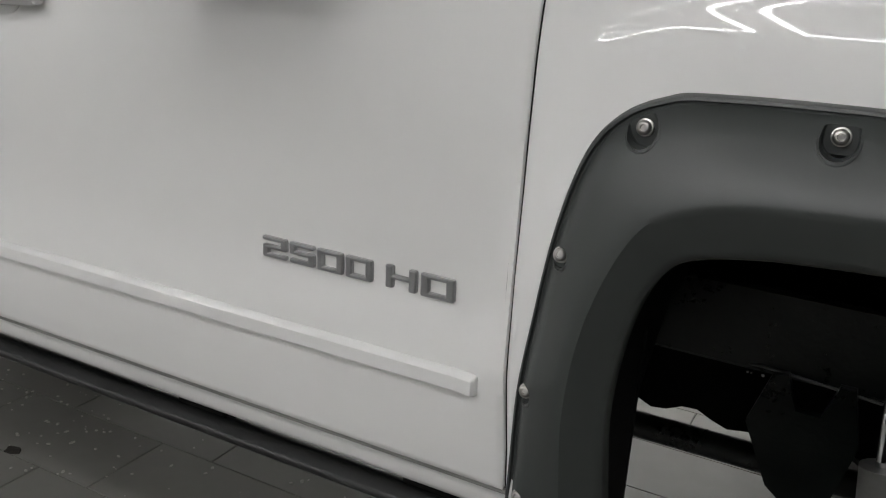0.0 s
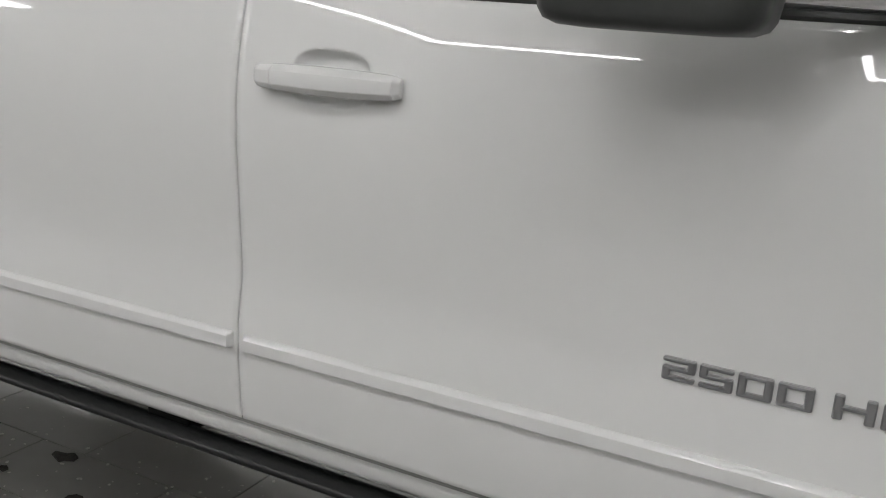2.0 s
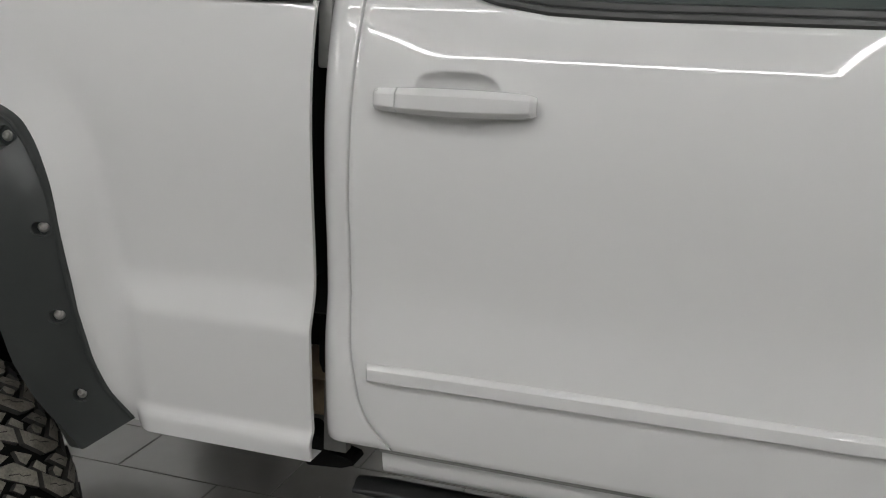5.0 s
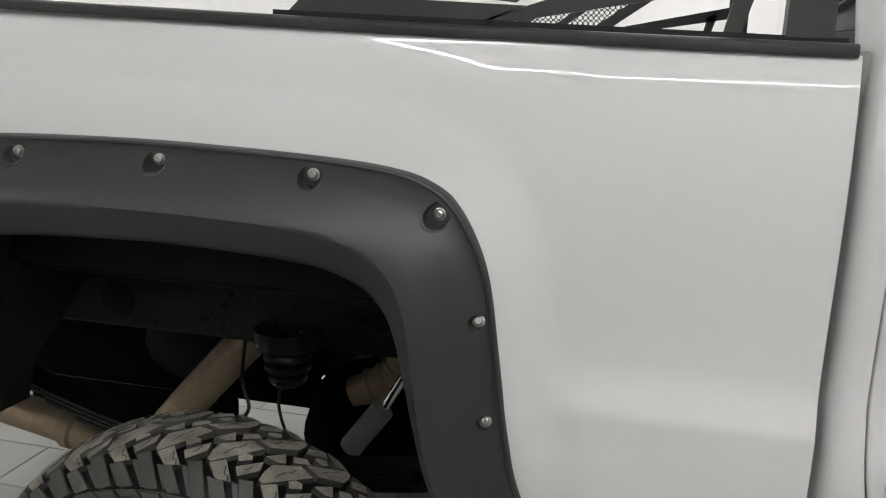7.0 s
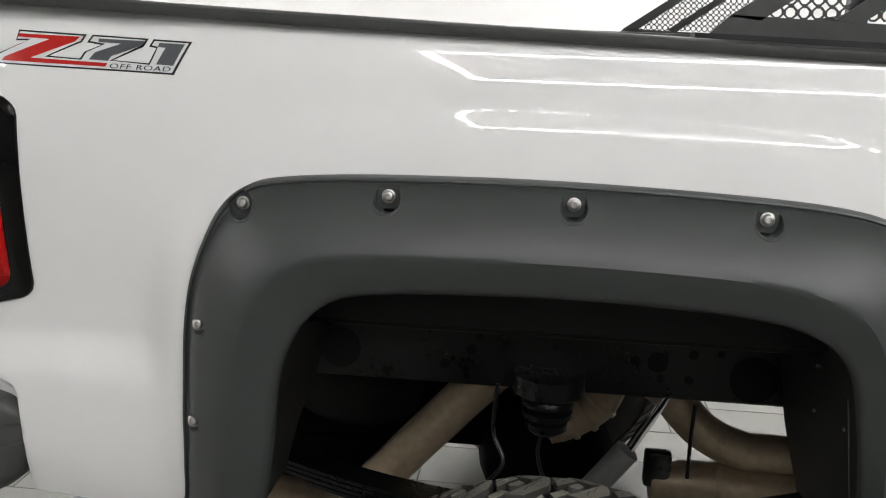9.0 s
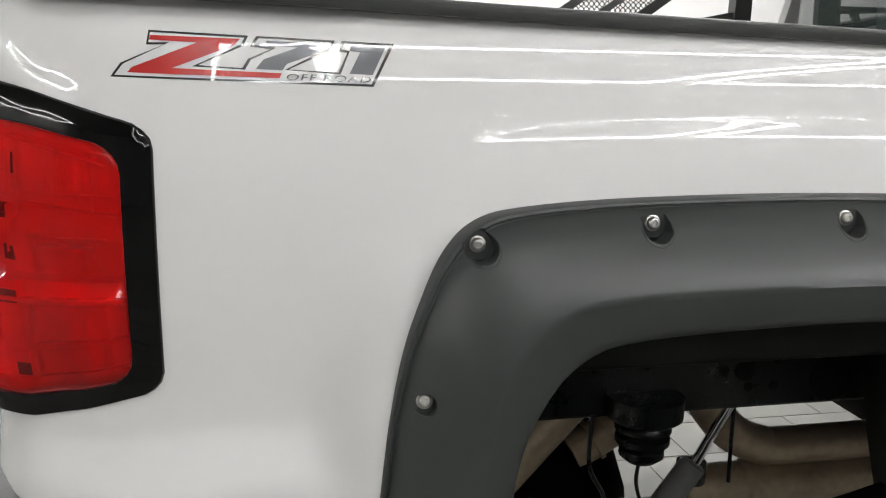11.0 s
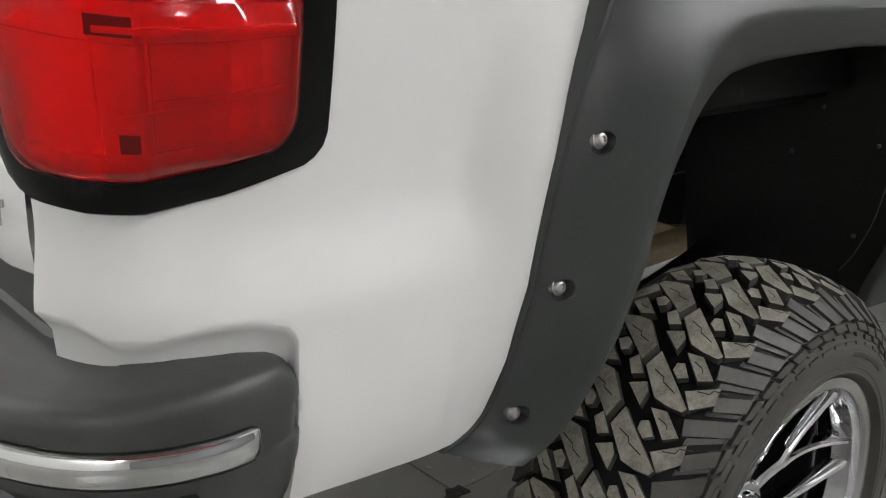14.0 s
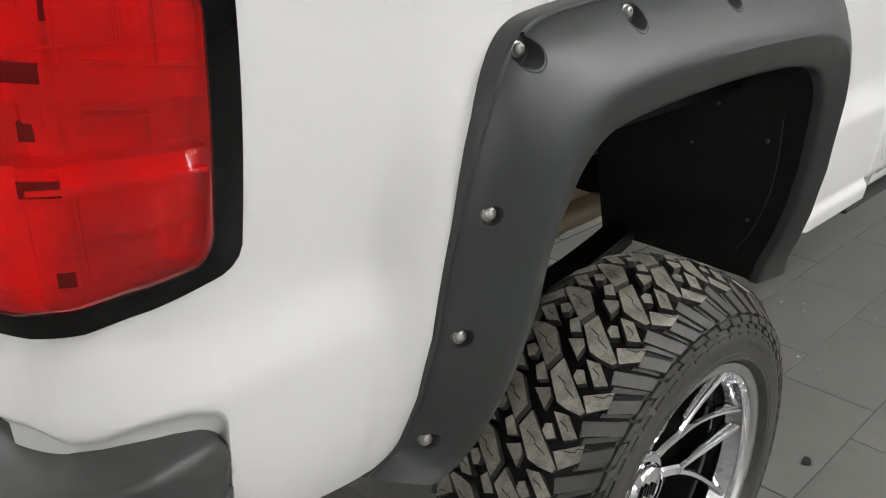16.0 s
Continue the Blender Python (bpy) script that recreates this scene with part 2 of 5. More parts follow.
def swell(x, z, y):
    """The sheet swells out to meet the lip of a flare."""
    for ln, xa, xb, drop in ARCHES:
        if not xa < x < xb:
            continue
        a, b = ln[:-1], ln[1:]
        ab = b - a
        p = np.array((x, z))
        t = np.clip(((p - a) * ab).sum(1) / (ab * ab).sum(1), 0, 1)
        d = float(np.sqrt((((a + ab * t[:, None]) - p) ** 2).sum(1).min()))
        poly = np.vstack([ln, [(ln[-1, 0], 0.0), (ln[0, 0], 0.0)]])
        q = np.roll(poly, -1, axis=0)
        hit = ((poly[:, 1] > z) != (q[:, 1] > z)) & (x < (q[:, 0] - poly[:, 0]) * (z - poly[:, 1]) / (q[:, 1] - poly[:, 1] + 1e-12) + poly[:, 0])
        if hit.sum() % 2:
            d = 0.0
        top = step(1.16, 1.42, z)
        lip = -0.030 + 0.018 * top + drop(x, z)
        if lip < y:
            u = min(1.0, d / 0.095)
            f = (1 - u) ** 2 * (1 + 2 * u)
            y = y + (lip - y) * (f * (1 - top) + top * float(np.interp(d, RIDGE_D, RIDGE_F)))
    return y


def skin(x, z):
    k = 1.0
    if x < 1.06:
        k = step(0.60, 0.70, x) + step(-0.61, -0.70, x)
    elif x > 3.25:
        k = step(3.42, 3.25, x)
    y = k * np.interp(z, ZS, SKIN_DOOR if x > 1.05 else (SKIN_FORE if x > 0 else SKIN_KICK)) + (1 - k) * np.interp(z, ZS, SKIN_PLAIN)
    y = swell(x, z, float(y))
    for hx in (2.2725, 1.2855):
        e = (abs((x - hx) / 0.072) ** 3 + abs((z - 1.433) / 0.044) ** 3) ** (1 / 3)
        if e < 1:
            y += 0.022 * (1 - e ** 4)
    return float(y)


def skin_panel(name, left, right, low, high, material, parent, nx, zs, label="", fn=skin, hem=0.02):
    """A sheet-metal panel between two side edges and a lower and upper edge, with folded rims."""
    rows = []
    us = nx if isinstance(nx, list) else [i / nx for i in range(nx + 1)]
    nx = len(us) - 1
    for i in range(-2, nx + 3):
        u = us[min(nx, max(0, i))]
        col = []
        xa = left(1.2) + u * (right(1.2) - left(1.2))
        zb, zt = low(xa), high(xa)
        zmin = min(low(left(1.2)), low(right(1.2)), zb)
        for j in range(-2, len(zs) + 2):
            v = zs[min(len(zs) - 1, max(0, j))]
            z = max(zb, zmin + v * (zt - zmin))
            x = left(z) + u * (right(z) - left(z))
            y = fn(x, z)
            e = 0.0
            if i in (-1, nx + 1) or j in (-1, len(zs)):
                e = 0.0015
            if i in (-2, nx + 2) or j in (-2, len(zs) + 1):
                e = hem
            g = 0.0012
            if e:
                if i < 0: x -= g
                if i > nx: x += g
                if j < 0: z -= g
                if j >= len(zs): z += g
            col.append((x, y + e, z))
        rows.append(col)
    bm = bmesh.new()
    grid_into(bm, rows)
    bmesh.ops.remove_doubles(bm, verts=bm.verts, dist=1e-5)
    return part(name, bm, material, parent, label, angle=60)


# ---- setting ----
def ring_of_boxes(name, x0, x1, y0, y1, z, w, h, material, parent=None):
    obs = []
    for a, b, c, d in ((x0, x1, y0 - w / 2, y0 + w / 2), (x0, x1, y1 - w / 2, y1 + w / 2),
                       (x0 - w / 2, x0 + w / 2, y0 + w / 2, y1 - w / 2), (x1 - w / 2, x1 + w / 2, y0 + w / 2, y1 - w / 2)):
        bm = bmesh.new()
        box_into(bm, a, b, c, d, z - h, z)
        obs.append(part(name, bm, material, parent, smooth=False))
    return obs


X0, X1, Y0, Y1 = -7.0, 9.5, -8.0, 6.5
TH = 0.2
for nm, b in (("wall_north", (X0 - TH, X1 + TH, Y1, Y1 + TH)), ("wall_south", (X0 - TH, X1 + TH, Y0 - TH, Y0)),
              ("wall_west", (X0 - TH, X0, Y0, Y1)), ("wall_east", (X1, X1 + TH, Y0, Y1))):
    bm = bmesh.new()
    if nm == "wall_south":
        for k in range(6):
            box_into(bm, b[0], b[1], b[2] + 0.02 * (k % 2), b[3] + 0.02 * (k % 2), k * CEIL / 6, (k + 1) * CEIL / 6)
    else:
        box_into(bm, b[0], b[1], b[2], b[3], 0, CEIL)
    tagged(part(nm, bm, SOUTH if nm == "wall_south" else WALL, smooth=False), "grey panelled showroom wall" if nm == "wall_south" else "plain off-white painted showroom wall", "wall", kind="structure")
bm = bmesh.new()
box_into(bm, X0 - TH, X1 + TH, Y0 - TH, Y1 + TH, CEIL, CEIL + 0.2)
tagged(part("ceiling", bm, CEILM, smooth=False), "plain white showroom ceiling", "ceiling", kind="structure")
bm = bmesh.new()
box_into(bm, X0 - TH, X1 + TH, Y0 - TH, Y1 + TH, -0.2, -0.004)
floor = tagged(part("floor", bm, GROUT, smooth=False), "grey porcelain floor tiles with dark joints", "floor", kind="structure")

# north rings unseen; the pair at x -0.5 to 3.9 added to brighten far floor
RINGS = [(-0.62, 2.40, -5.4, -2.1), (2.76, 4.8, -5.4, -2.1), (-6.9, -5.6, -5.4, -2.1), (-0.5, 1.5, 2.4, 5.4), (1.9, 3.9, 2.4, 5.4), (-6.0, -2.2, 2.4, 5.4)]
for r in RINGS:
    lamp = thing("ceiling_light", "rectangular ring of white LED tubes under the ceiling", "ceiling light", ((r[0] + r[1]) / 2, (r[2] + r[3]) / 2, CEIL), group="ceiling light rings")
    cx, cy = lamp.location.x, lamp.location.y
    ring_of_boxes("housing", r[0] - cx, r[1] - cx, r[2] - cy, r[3] - cy, -0.002, 0.07, 0.05, ALU, lamp)
    ring_of_boxes("tube", r[0] - cx, r[1] - cx, r[2] - cy, r[3] - cy, -0.054, 0.05, 0.035, TUBE, lamp)

# ---- truck ----
truck = thing("pickup_truck", "lifted white crew cab pickup truck with black fender flares", "pickup truck", (0, 0, 0))


def const(v):
    return lambda q: v


ZDOOR = [i / 72 for i in range(73)]
def finer(n, a, b, m):
    """Even steps from 0 to 1, with m finer ones between a and b."""
    return sorted(set([i / n for i in range(n + 1) if not a < i / n < b] + [a + (b - a) * i / m for i in range(m + 1)]))


ZFINE = finer(72, 0.745, 0.91, 48)
DOOR_LOW = 0.812
front_door = skin_panel("front_door", const(2.0945), const(3.245), const(DOOR_LOW), const(1.562), PAINT, truck, finer(80, 0.085, 0.225, 56), ZFINE,
                        "white front door")


def rear_edge(z):
    return float(np.interp(z, [0.80, 0.815, 0.829, 0.85, 0.868, 0.90, 0.953, 1.0, 1.066, 1.249, 1.424, 1.60, 1.8],
                           [1.20, 1.187, 1.172, 1.153, 1.141, 1.129, 1.119, 1.113, 1.109, 1.107, 1.112, 1.121, 1.14]))


def rear_top(x):
    return float(np.interp(x, [1.10, 1.18, 1.26, 1.33, 1.42, 1.55, 1.7], [1.76, 1.70, 1.605, 1.58, 1.566, 1.562, 1.562]))


rear_door = skin_panel("rear_door", rear_edge, const(2.089), const(DOOR_LOW), rear_top, PAINT, truck, finer(80, 0.105, 0.275, 56), ZFINE, "white rear door")


def corner_skin(x, z):
    t = max(0.0, 1.092 - x)
    return skin(1.1, z) + 0.036 * (1 - math.sqrt(max(0, 1 - min(1, t / 0.048) ** 2))) * 1.6


cab_corner = skin_panel("cab_corner", const(1.045), lambda z: rear_edge(z) - 0.006, const(0.812), const(1.90), PAINT, truck, 14, ZDOOR,
                        "white cab corner", fn=corner_skin, hem=0.06)


def flat_row(name, x0, x1, prof, material, parent, label="", n=24, close=True):
    """A bar of constant section (y, z pairs) from x0 to x1."""
    bm = bmesh.new()
    rows = [[(x0 + (x1 - x0) * i / n, y, z) for y, z in prof] for i in range(n + 1)]
    vs = grid_into(bm, rows, close_v=close)
    if close:
        bm.faces.new(vs[0]); bm.faces.new(vs[-1])
    return part(name, bm, material, parent, label, angle=50)


# rocker under the doors
closed_seam = flat_row("door_sill_seal", 1.165, 3.25, [(0.028, 0.8045), (0.028, 0.815), (0.06, 0.815), (0.06, 0.8045)], SHOCK, truck)
rk = [(0.036, 0.8045), (0.039, 0.800), (0.041, 0.785), (0.045, 0.768), (0.050, 0.758), (0.060, 0.753), (0.10, 0.753), (0.10, 0.806)]
flat_row("rocker_panel", 1.165, 3.262, rk, PAINT, truck, "white rocker panel")
flat_row("cab_sill_box", 1.16, 3.27, [(0.105, 0.74), (0.105, 1.0), (0.16, 1.0), (0.16, 0.74)], LINER, truck)

for x in (2.092, 3.2485):
    bm = bmesh.new()
    rows = []
    for i in range(31):
        z = 0.812 + 0.758 * i / 30
        y = skin(x, z)
        rows.append([(x - 0.012, y + 0.007, z), (x + 0.012, y + 0.007, z), (x + 0.012, y + 0.04, z), (x - 0.012, y + 0.04, z)])
    vs = grid_into(bm, rows, close_v=True)
    bm.faces.new(vs[0]); bm.faces.new(vs[-1])
    part("door_seal", bm, LINER, truck)

# front fender: above and behind the arch
def fender_low(x):
    return 0.80 if x < 3.32 else (0.80 + (1.30 - 0.80) * step(3.32, 3.40, x) if x < 4.32 else 1.30 - 0.45 * step(4.36, 4.46, x))


front_fender = skin_panel("front_fender", const(3.252), const(4.72), fender_low, const(1.60), PAINT, truck, 130, [i / 120 for i in range(121)], "white front fender")

# bed side with its rear corner, along a plan line that turns into the tailgate
BED_PLAN = [(1.036, 0.0), (0.6, 0.0), (0.0, 0.0), (-0.5, 0.0), (-0.70, -0.003), (-0.82, -0.007), (-0.90, -0.003), (-0.96, 0.012), (-1.01, 0.036), (-1.05, 0.072),
            (-1.075, 0.118), (-1.088, 0.168), (-1.094, 0.235)]
plan = smooth_line(BED_PLAN, 12)
dist = np.concatenate([[0], np.cumsum([np.linalg.norm(plan[i + 1] - plan[i]) for i in range(len(plan) - 1)])])
PX = np.array([p[0] for p in plan])
PY = np.array([p[1] for p in plan])


def plan_at(s):
    x, y = float(np.interp(s, dist, PX)), float(np.interp(s, dist, PY))
    h = 0.004
    dx = float(np.interp(s + h, dist, PX) - np.interp(s - h, dist, PX))
    dy = float(np.interp(s + h, dist, PY) - np.interp(s - h, dist, PY))
    ln = math.hypot(dx, dy) or 1
    return x, y, -dy / ln, dx / ln   # outward normal (nx, ny)


def s_at(x):
    """Distance along the plan line for a place on the straight side or the corner (by x)."""
    return float(np.interp(-x, -PX, dist))


def bed_point(s, z, out=0.0):
    x, y, nx, ny = plan_at(s)
    d = -skin(max(x, -0.9), z) * (1 - 0.6 * step(-0.97, -1.06, x)) + out
    return (x + nx * d, y + ny * d, z)


def bed_top(x):
    return float(np.interp(x, [-1.1, -0.79, -0.44, -0.2, 0.036, 0.32, 0.5, 0.8, 1.03], [1.638, 1.629, 1.616, 1.608, 1.601, 1.592, 1.588, 1.582, 1.578]))


def bed_low(x, s):
    if x > 0.60:
        return 0.768
    if -0.56 <= x <= 0.60:
        a = step(-0.54, -0.47, x) * step(0.515, 0.44, x)
        return 0.768 + a * (1.31 - 0.768) + 0.017 * step(0, -0.5, x)
    low = 0.785 + 0.012 * step(-0.56, -0.66, x) + 0.022 * step(-0.68, -0.89, x)
    if x > -0.8945:
        return low
    # rounded corner over the end of the bumper, then along its top
    over = 1.033 - 0.012 * step(-0.97, -1.03, x) + 0.016 * step(-1.04, -1.07, x)
    t = min(1.0, (-0.8945 - x) / 0.036)
    return over - 0.036 * (1 - math.sqrt(max(0.0, 1 - (1 - t) ** 2)))


bm = bmesh.new()
rows = []
ZBED = [i / 128 for i in range(129)]
ns = 230
ss = [s_at(-1.0815) * i / ns for i in range(ns + 1)]
kb = s_at(-0.8945)
kn = min(range(ns), key=lambda i: abs(ss[i] - kb))
ss[kn], ss[kn + 1], ss[kn + 2], ss[kn + 3] = kb - 0.0002, kb + 0.0012, kb + 0.005, kb + 0.011
for i in range(-3, ns + 2):
    s = ss[min(ns, max(0, i))]
    x, y, nx, ny = plan_at(s)
    lo, hi = bed_low(x, s), bed_top(x)
    col = []
    for j in range(-4, len(ZBED) + 2):
        v = ZBED[min(len(ZBED) - 1, max(0, j))]
        z = max(lo, 0.768 + v * (hi - 0.768))
        out = 0.0
        if j in (-1, len(ZBED)): out = -0.002
        if j in (-2, len(ZBED) + 1): out = -0.04
        if j < 0:
            k = 1.0 if x < -0.895 else 0.0
            z -= k * {-1: 0.010, -2: 0.022, -3: 0.055, -4: 0.060}[j]
            out = {-1: -0.002 - 0.006 * k, -2: -0.04 + 0.024 * k, -3: -0.045 + 0.027 * k, -4: -0.05 - 0.02 * k}[j]
        if i < 0: out = {-1: -0.0015, -2: -0.005, -3: -0.010}[i]
        if i == ns + 1: out = -0.03
        col.append(bed_point(s, z, out))
    rows.append(col)
grid_into(bm, rows)
bmesh.ops.remove_doubles(bm, verts=bm.verts, dist=1e-5)
bed_side = part("bed_side", bm, PAINT, truck, "white bed side", angle=60)

# black cap on the bed rail, in two steps
cap = [(0.014, -0.012), (0.003, -0.011), (0.000, -0.006), (0.001, 0.003), (0.005, 0.0065), (0.022, 0.0080), (0.12, 0.0085), (0.12, -0.012)]
bm = bmesh.new()
rows = []
for i in range(60):
    x = 1.03 - 2.02 * i / 59
    zt = bed_top(x) + 0.008
    yy = 0.012 + plan_at(s_at(x))[1]
    rows.append([(x, y + yy, zt + z) for y, z in cap])
vs = grid_into(bm, rows, close_v=True)
bm.faces.new(vs[0]); bm.faces.new(vs[-1])
part("rail_cap", bm, TRIM, truck, "black plastic bed rail cap", angle=40)


# ---- fender flares with bolt pockets ----
def flare(name, outer, ridge, inner, bolts, yoff, label):
    o, r, n = smooth_line(outer, 5), smooth_line(ridge, 5), smooth_line(inner, 5)
    rows = []
    for (ox, oz), (rx, rz), (ix, iz) in zip(o, r, n):
        col = []
        def put(x, z, y):
            col.append((x, y - 0.010 + yoff(x, z) + shift, z))
        def mix(a, b, t):
            return a + (b - a) * t
        shift = 0.012
        # lip against the sheet, groove, then the face out to the ridge and in to the edge
        put(ox, oz, 0.004)
        put(ox, oz, -0.033)
        put(mix(ox, rx, 0.02), mix(oz, rz, 0.02), -0.038)
        put(mix(ox, rx, 0.055), mix(oz, rz, 0.055), -0.039)
        put(mix(ox, rx, 0.075), mix(oz, rz, 0.075), -0.0355)
        put(mix(ox, rx, 0.10), mix(oz, rz, 0.10), -0.0355)
        put(mix(ox, rx, 0.13), mix(oz, rz, 0.13), -0.040)
        shift = 0.0
        for t, y in ((0.25, -0.0445), (0.40, -0.056), (0.60, -0.070), (0.8, -0.083), (0.92, -0.0895), (1.0, -0.092)):
            put(mix(ox, rx, t), mix(oz, rz, t), y)
        for t, y in ((0.08, -0.0935), (0.18, -0.091), (0.45, -0.083), (0.8, -0.072), (0.95, -0.067), (1.0, -0.062)):
            put(mix(rx, ix, t), mix(rz, iz, t), y)
        put(mix(rx, ix, 1.0), mix(rz, iz, 1.0), -0.045)
        put(mix(rx, ix, 0.8), mix(rz, iz, 0.8), -0.050)
        put(mix(ox, rx, 0.95), mix(oz, rz, 0.95), -0.055)
        put(mix(ox, rx, 0.5), mix(oz, rz, 0.5), -0.035)
        put(mix(ox, rx, 0.2), mix(oz, rz, 0.2), 0.006)
        rows.append(col)
    bm = bmesh.new()
    vs = grid_into(bm, rows, close_v=True)
    bm.faces.new(vs[0]); bm.faces.new(list(reversed(vs[-1])))
    face = BVHTree.FromBMesh(bm)

    def depth(x, z):
        hit = face.ray_cast(Vector((x, -1, z)), Vector((0, 1, 0)))[0]
        return hit.y if hit else None

    ob = part(name, bm, FLARE, truck, label, angle=38)
    # bolt pockets cut into the face: deep U shapes over the arch, small dimples down the legs
    cut = bmesh.new()
    seats = []
    for bx, bz, ang, deep in bolts:
        a = radians(ang)
        ex, ez = Vector((math.cos(a), 0, math.sin(a))), Vector((-math.sin(a), 0, math.cos(a)))
        nrm = (Vector((0, -1, 0)) + (0.12 if deep else 0.30) * ez).normalized()
        c = Vector((bx, depth(bx, bz), bz))
        w, h, drop = (0.0190, 0.0200, 0.0035) if deep else (0.0125, 0.0130, 0.0045)
        rings = []
        for d, sc in ((0.03, 1.06), (0.004, 1.0), (-0.004 - 0.006 * deep, 0.95), (-0.006 - 0.007 * deep, 0.85)):
            ring = []
            for k in range(28):
                th = 2 * math.pi * k / 28
                px, pz = math.cos(th), math.sin(th)
                if pz > 0 and deep:
                    q = max(abs(px), abs(pz)) ** 0.75
                    px, pz = px / q, pz / q
                ring.append(c + ex * px * w * sc + ez * (pz * h * sc - drop) + nrm * d)
            rings.append(ring)
        cv = grid_into(cut, rings, close_v=True)
        cut.faces.new(cv[0]); cut.faces.new(cv[-1])
        # a raised lip round the foot of the pocket
        line = []
        for k in range(25):
            th = radians((168 if deep else 195) + (204 if deep else 150) * k / 24)
            q = c + ex * math.cos(th) * w * 1.09 + ez * (math.sin(th) * h * 1.09 - drop)
            y = depth(q.x, q.z)
            if y is not None and abs(y - c.y) < 0.03:
                line.append((q.x, y + 0.0004, q.z))
        seats.append((c - nrm * (0.0075 if deep else 0.0015), nrm, line))
    bmesh.ops.recalc_face_normals(cut, faces=cut.faces)
    me = bpy.data.meshes.new("pocket_tool")
    cut.to_mesh(me); cut.free()
    tool = new("pocket_tool", me)
    md = ob.modifiers.new("pockets", "BOOLEAN")
    md.operation, md.object, md.solver = "DIFFERENCE", tool, "EXACT"
    bpy.context.view_layer.update()
    done = bpy.data.meshes.new_from_object(ob.evaluated_get(bpy.context.evaluated_depsgraph_get()))
    ob.modifiers.clear()
    ob.data = done
    bpy.data.objects.remove(tool)
    for c, nrm, line in seats:
        bm = bmesh.new()
        rot = nrm.to_track_quat("Z", "Y").to_matrix().to_4x4()
        prof = [(0.0, 0.0022), (0.0030, 0.0022), (0.0036, 0.0042), (0.0052, 0.0042), (0.0070, 0.0030), (0.0080, 0.0005), (0.0082, -0.002), (0.0100, -0.0025), (0.0100, -0.009)]
        rws = [[(r * math.cos(2 * math.pi * k / 20), r * math.sin(2 * math.pi * k / 20), h) for r, h in prof] for k in range(20)]
        grid_into(bm, rws, close_u=True)
        bmesh.ops.remove_doubles(bm, verts=bm.verts, dist=1e-5)
        bmesh.ops.transform(bm, matrix=Matrix.Translation(c) @ rot, verts=bm.verts)
        part("bolt", bm, STEEL, ob, "steel button-head bolt")
        if len(line) > 6:
            bm = bmesh.new()
            n = len(line) - 1
            tube_into(bm, line, [0.0004 + 0.0011 * min(1.0, i / 4, (n - i) / 4) for i in range(n + 1)], 8)
            part("pocket_lip", bm, FLARE, ob)
    return ob


R_RID = [(-.600, .774), (-.558, .797), (-.530, .88), (-.507, 1.03), (-.497, 1.11), (-.482, 1.17), (-.463, 1.225), (-.432, 1.262), (-.397, 1.288), (-.350, 1.301), (-.24, 1.308),
         (-.01, 1.310), (.20, 1.304), (.30, 1.293), (.355, 1.276), (.395, 1.248), (.422, 1.20), (.436, 1.13), (.447, 1.03), (.466, .90), (.505, .79), (.560, .715)]
R_IN = [(-.545, .760), (-.508, .785), (-.470, .86), (-.445, .99), (-.438, 1.06), (-.427, 1.115), (-.413, 1.15), (-.388, 1.19), (-.352, 1.220), (-.305, 1.234), (-.20, 1.243),
        (.0, 1.248), (.18, 1.242), (.27, 1.233), (.32, 1.220), (.358, 1.200), (.388, 1.165), (.405, 1.115), (.422, 1.03), (.444, .90), (.470, .79), (.495, .695)]
R_BOLT = [(-.596, .838, 90), (-.577, 1.003, 85), (-.556, 1.171, 80), (-.492, 1.355, 40), (-.273, 1.378, 3), (-.008, 1.380, 0), (.258, 1.373, -3), (.462, 1.325, -40),
          (.529, 1.165, -80), (.544, .998, -85), (.562, .834, -75)]
R_BOLT = [(x, z, a if abs(a) < 50 else a * 0.12, abs(a) < 50) for x, z, a in R_BOLT]
flare("rear_fender_flare", R_OUT, R_RID, R_IN, R_BOLT, rear_drop, "matte black bolt-on fender flare")


F_RID = [(3.352, .76), (3.352, .85), (3.352, 1.0), (3.362, 1.10), (3.385, 1.19), (3.418, 1.262), (3.45, 1.29), (3.50, 1.308), (3.55, 1.316),
         (3.68, 1.322), (3.94, 1.322), (4.17, 1.312), (4.26, 1.28), (4.32, 1.21), (4.355, 1.09), (4.37, .94), (4.38, .85)]
F_IN = [(3.412, .76), (3.408, .85), (3.403, 1.0), (3.413, 1.10), (3.432, 1.175), (3.458, 1.22), (3.49, 1.237), (3.54, 1.247), (3.585, 1.252),
        (3.70, 1.258), (3.94, 1.258), (4.14, 1.25), (4.22, 1.22), (4.27, 1.16), (4.30, 1.06), (4.315, .93), (4.32, .85)]
F_BOLT = [(3.285, 1.002, 8), (3.322, 1.203, 8), (3.400, 1.365, 25), (3.60, 1.385, 0), (3.88, 1.386, 0), (4.15, 1.376, 0), (4.37, 1.29, -25), (3.277, .825, 8)]
F_BOLT = [(x, z, a, z > 1.35) for x, z, a in F_BOLT]
flare("front_fender_flare", F_OUT, F_RID, F_IN, F_BOLT, front_drop, "matte black bolt-on fender flare")

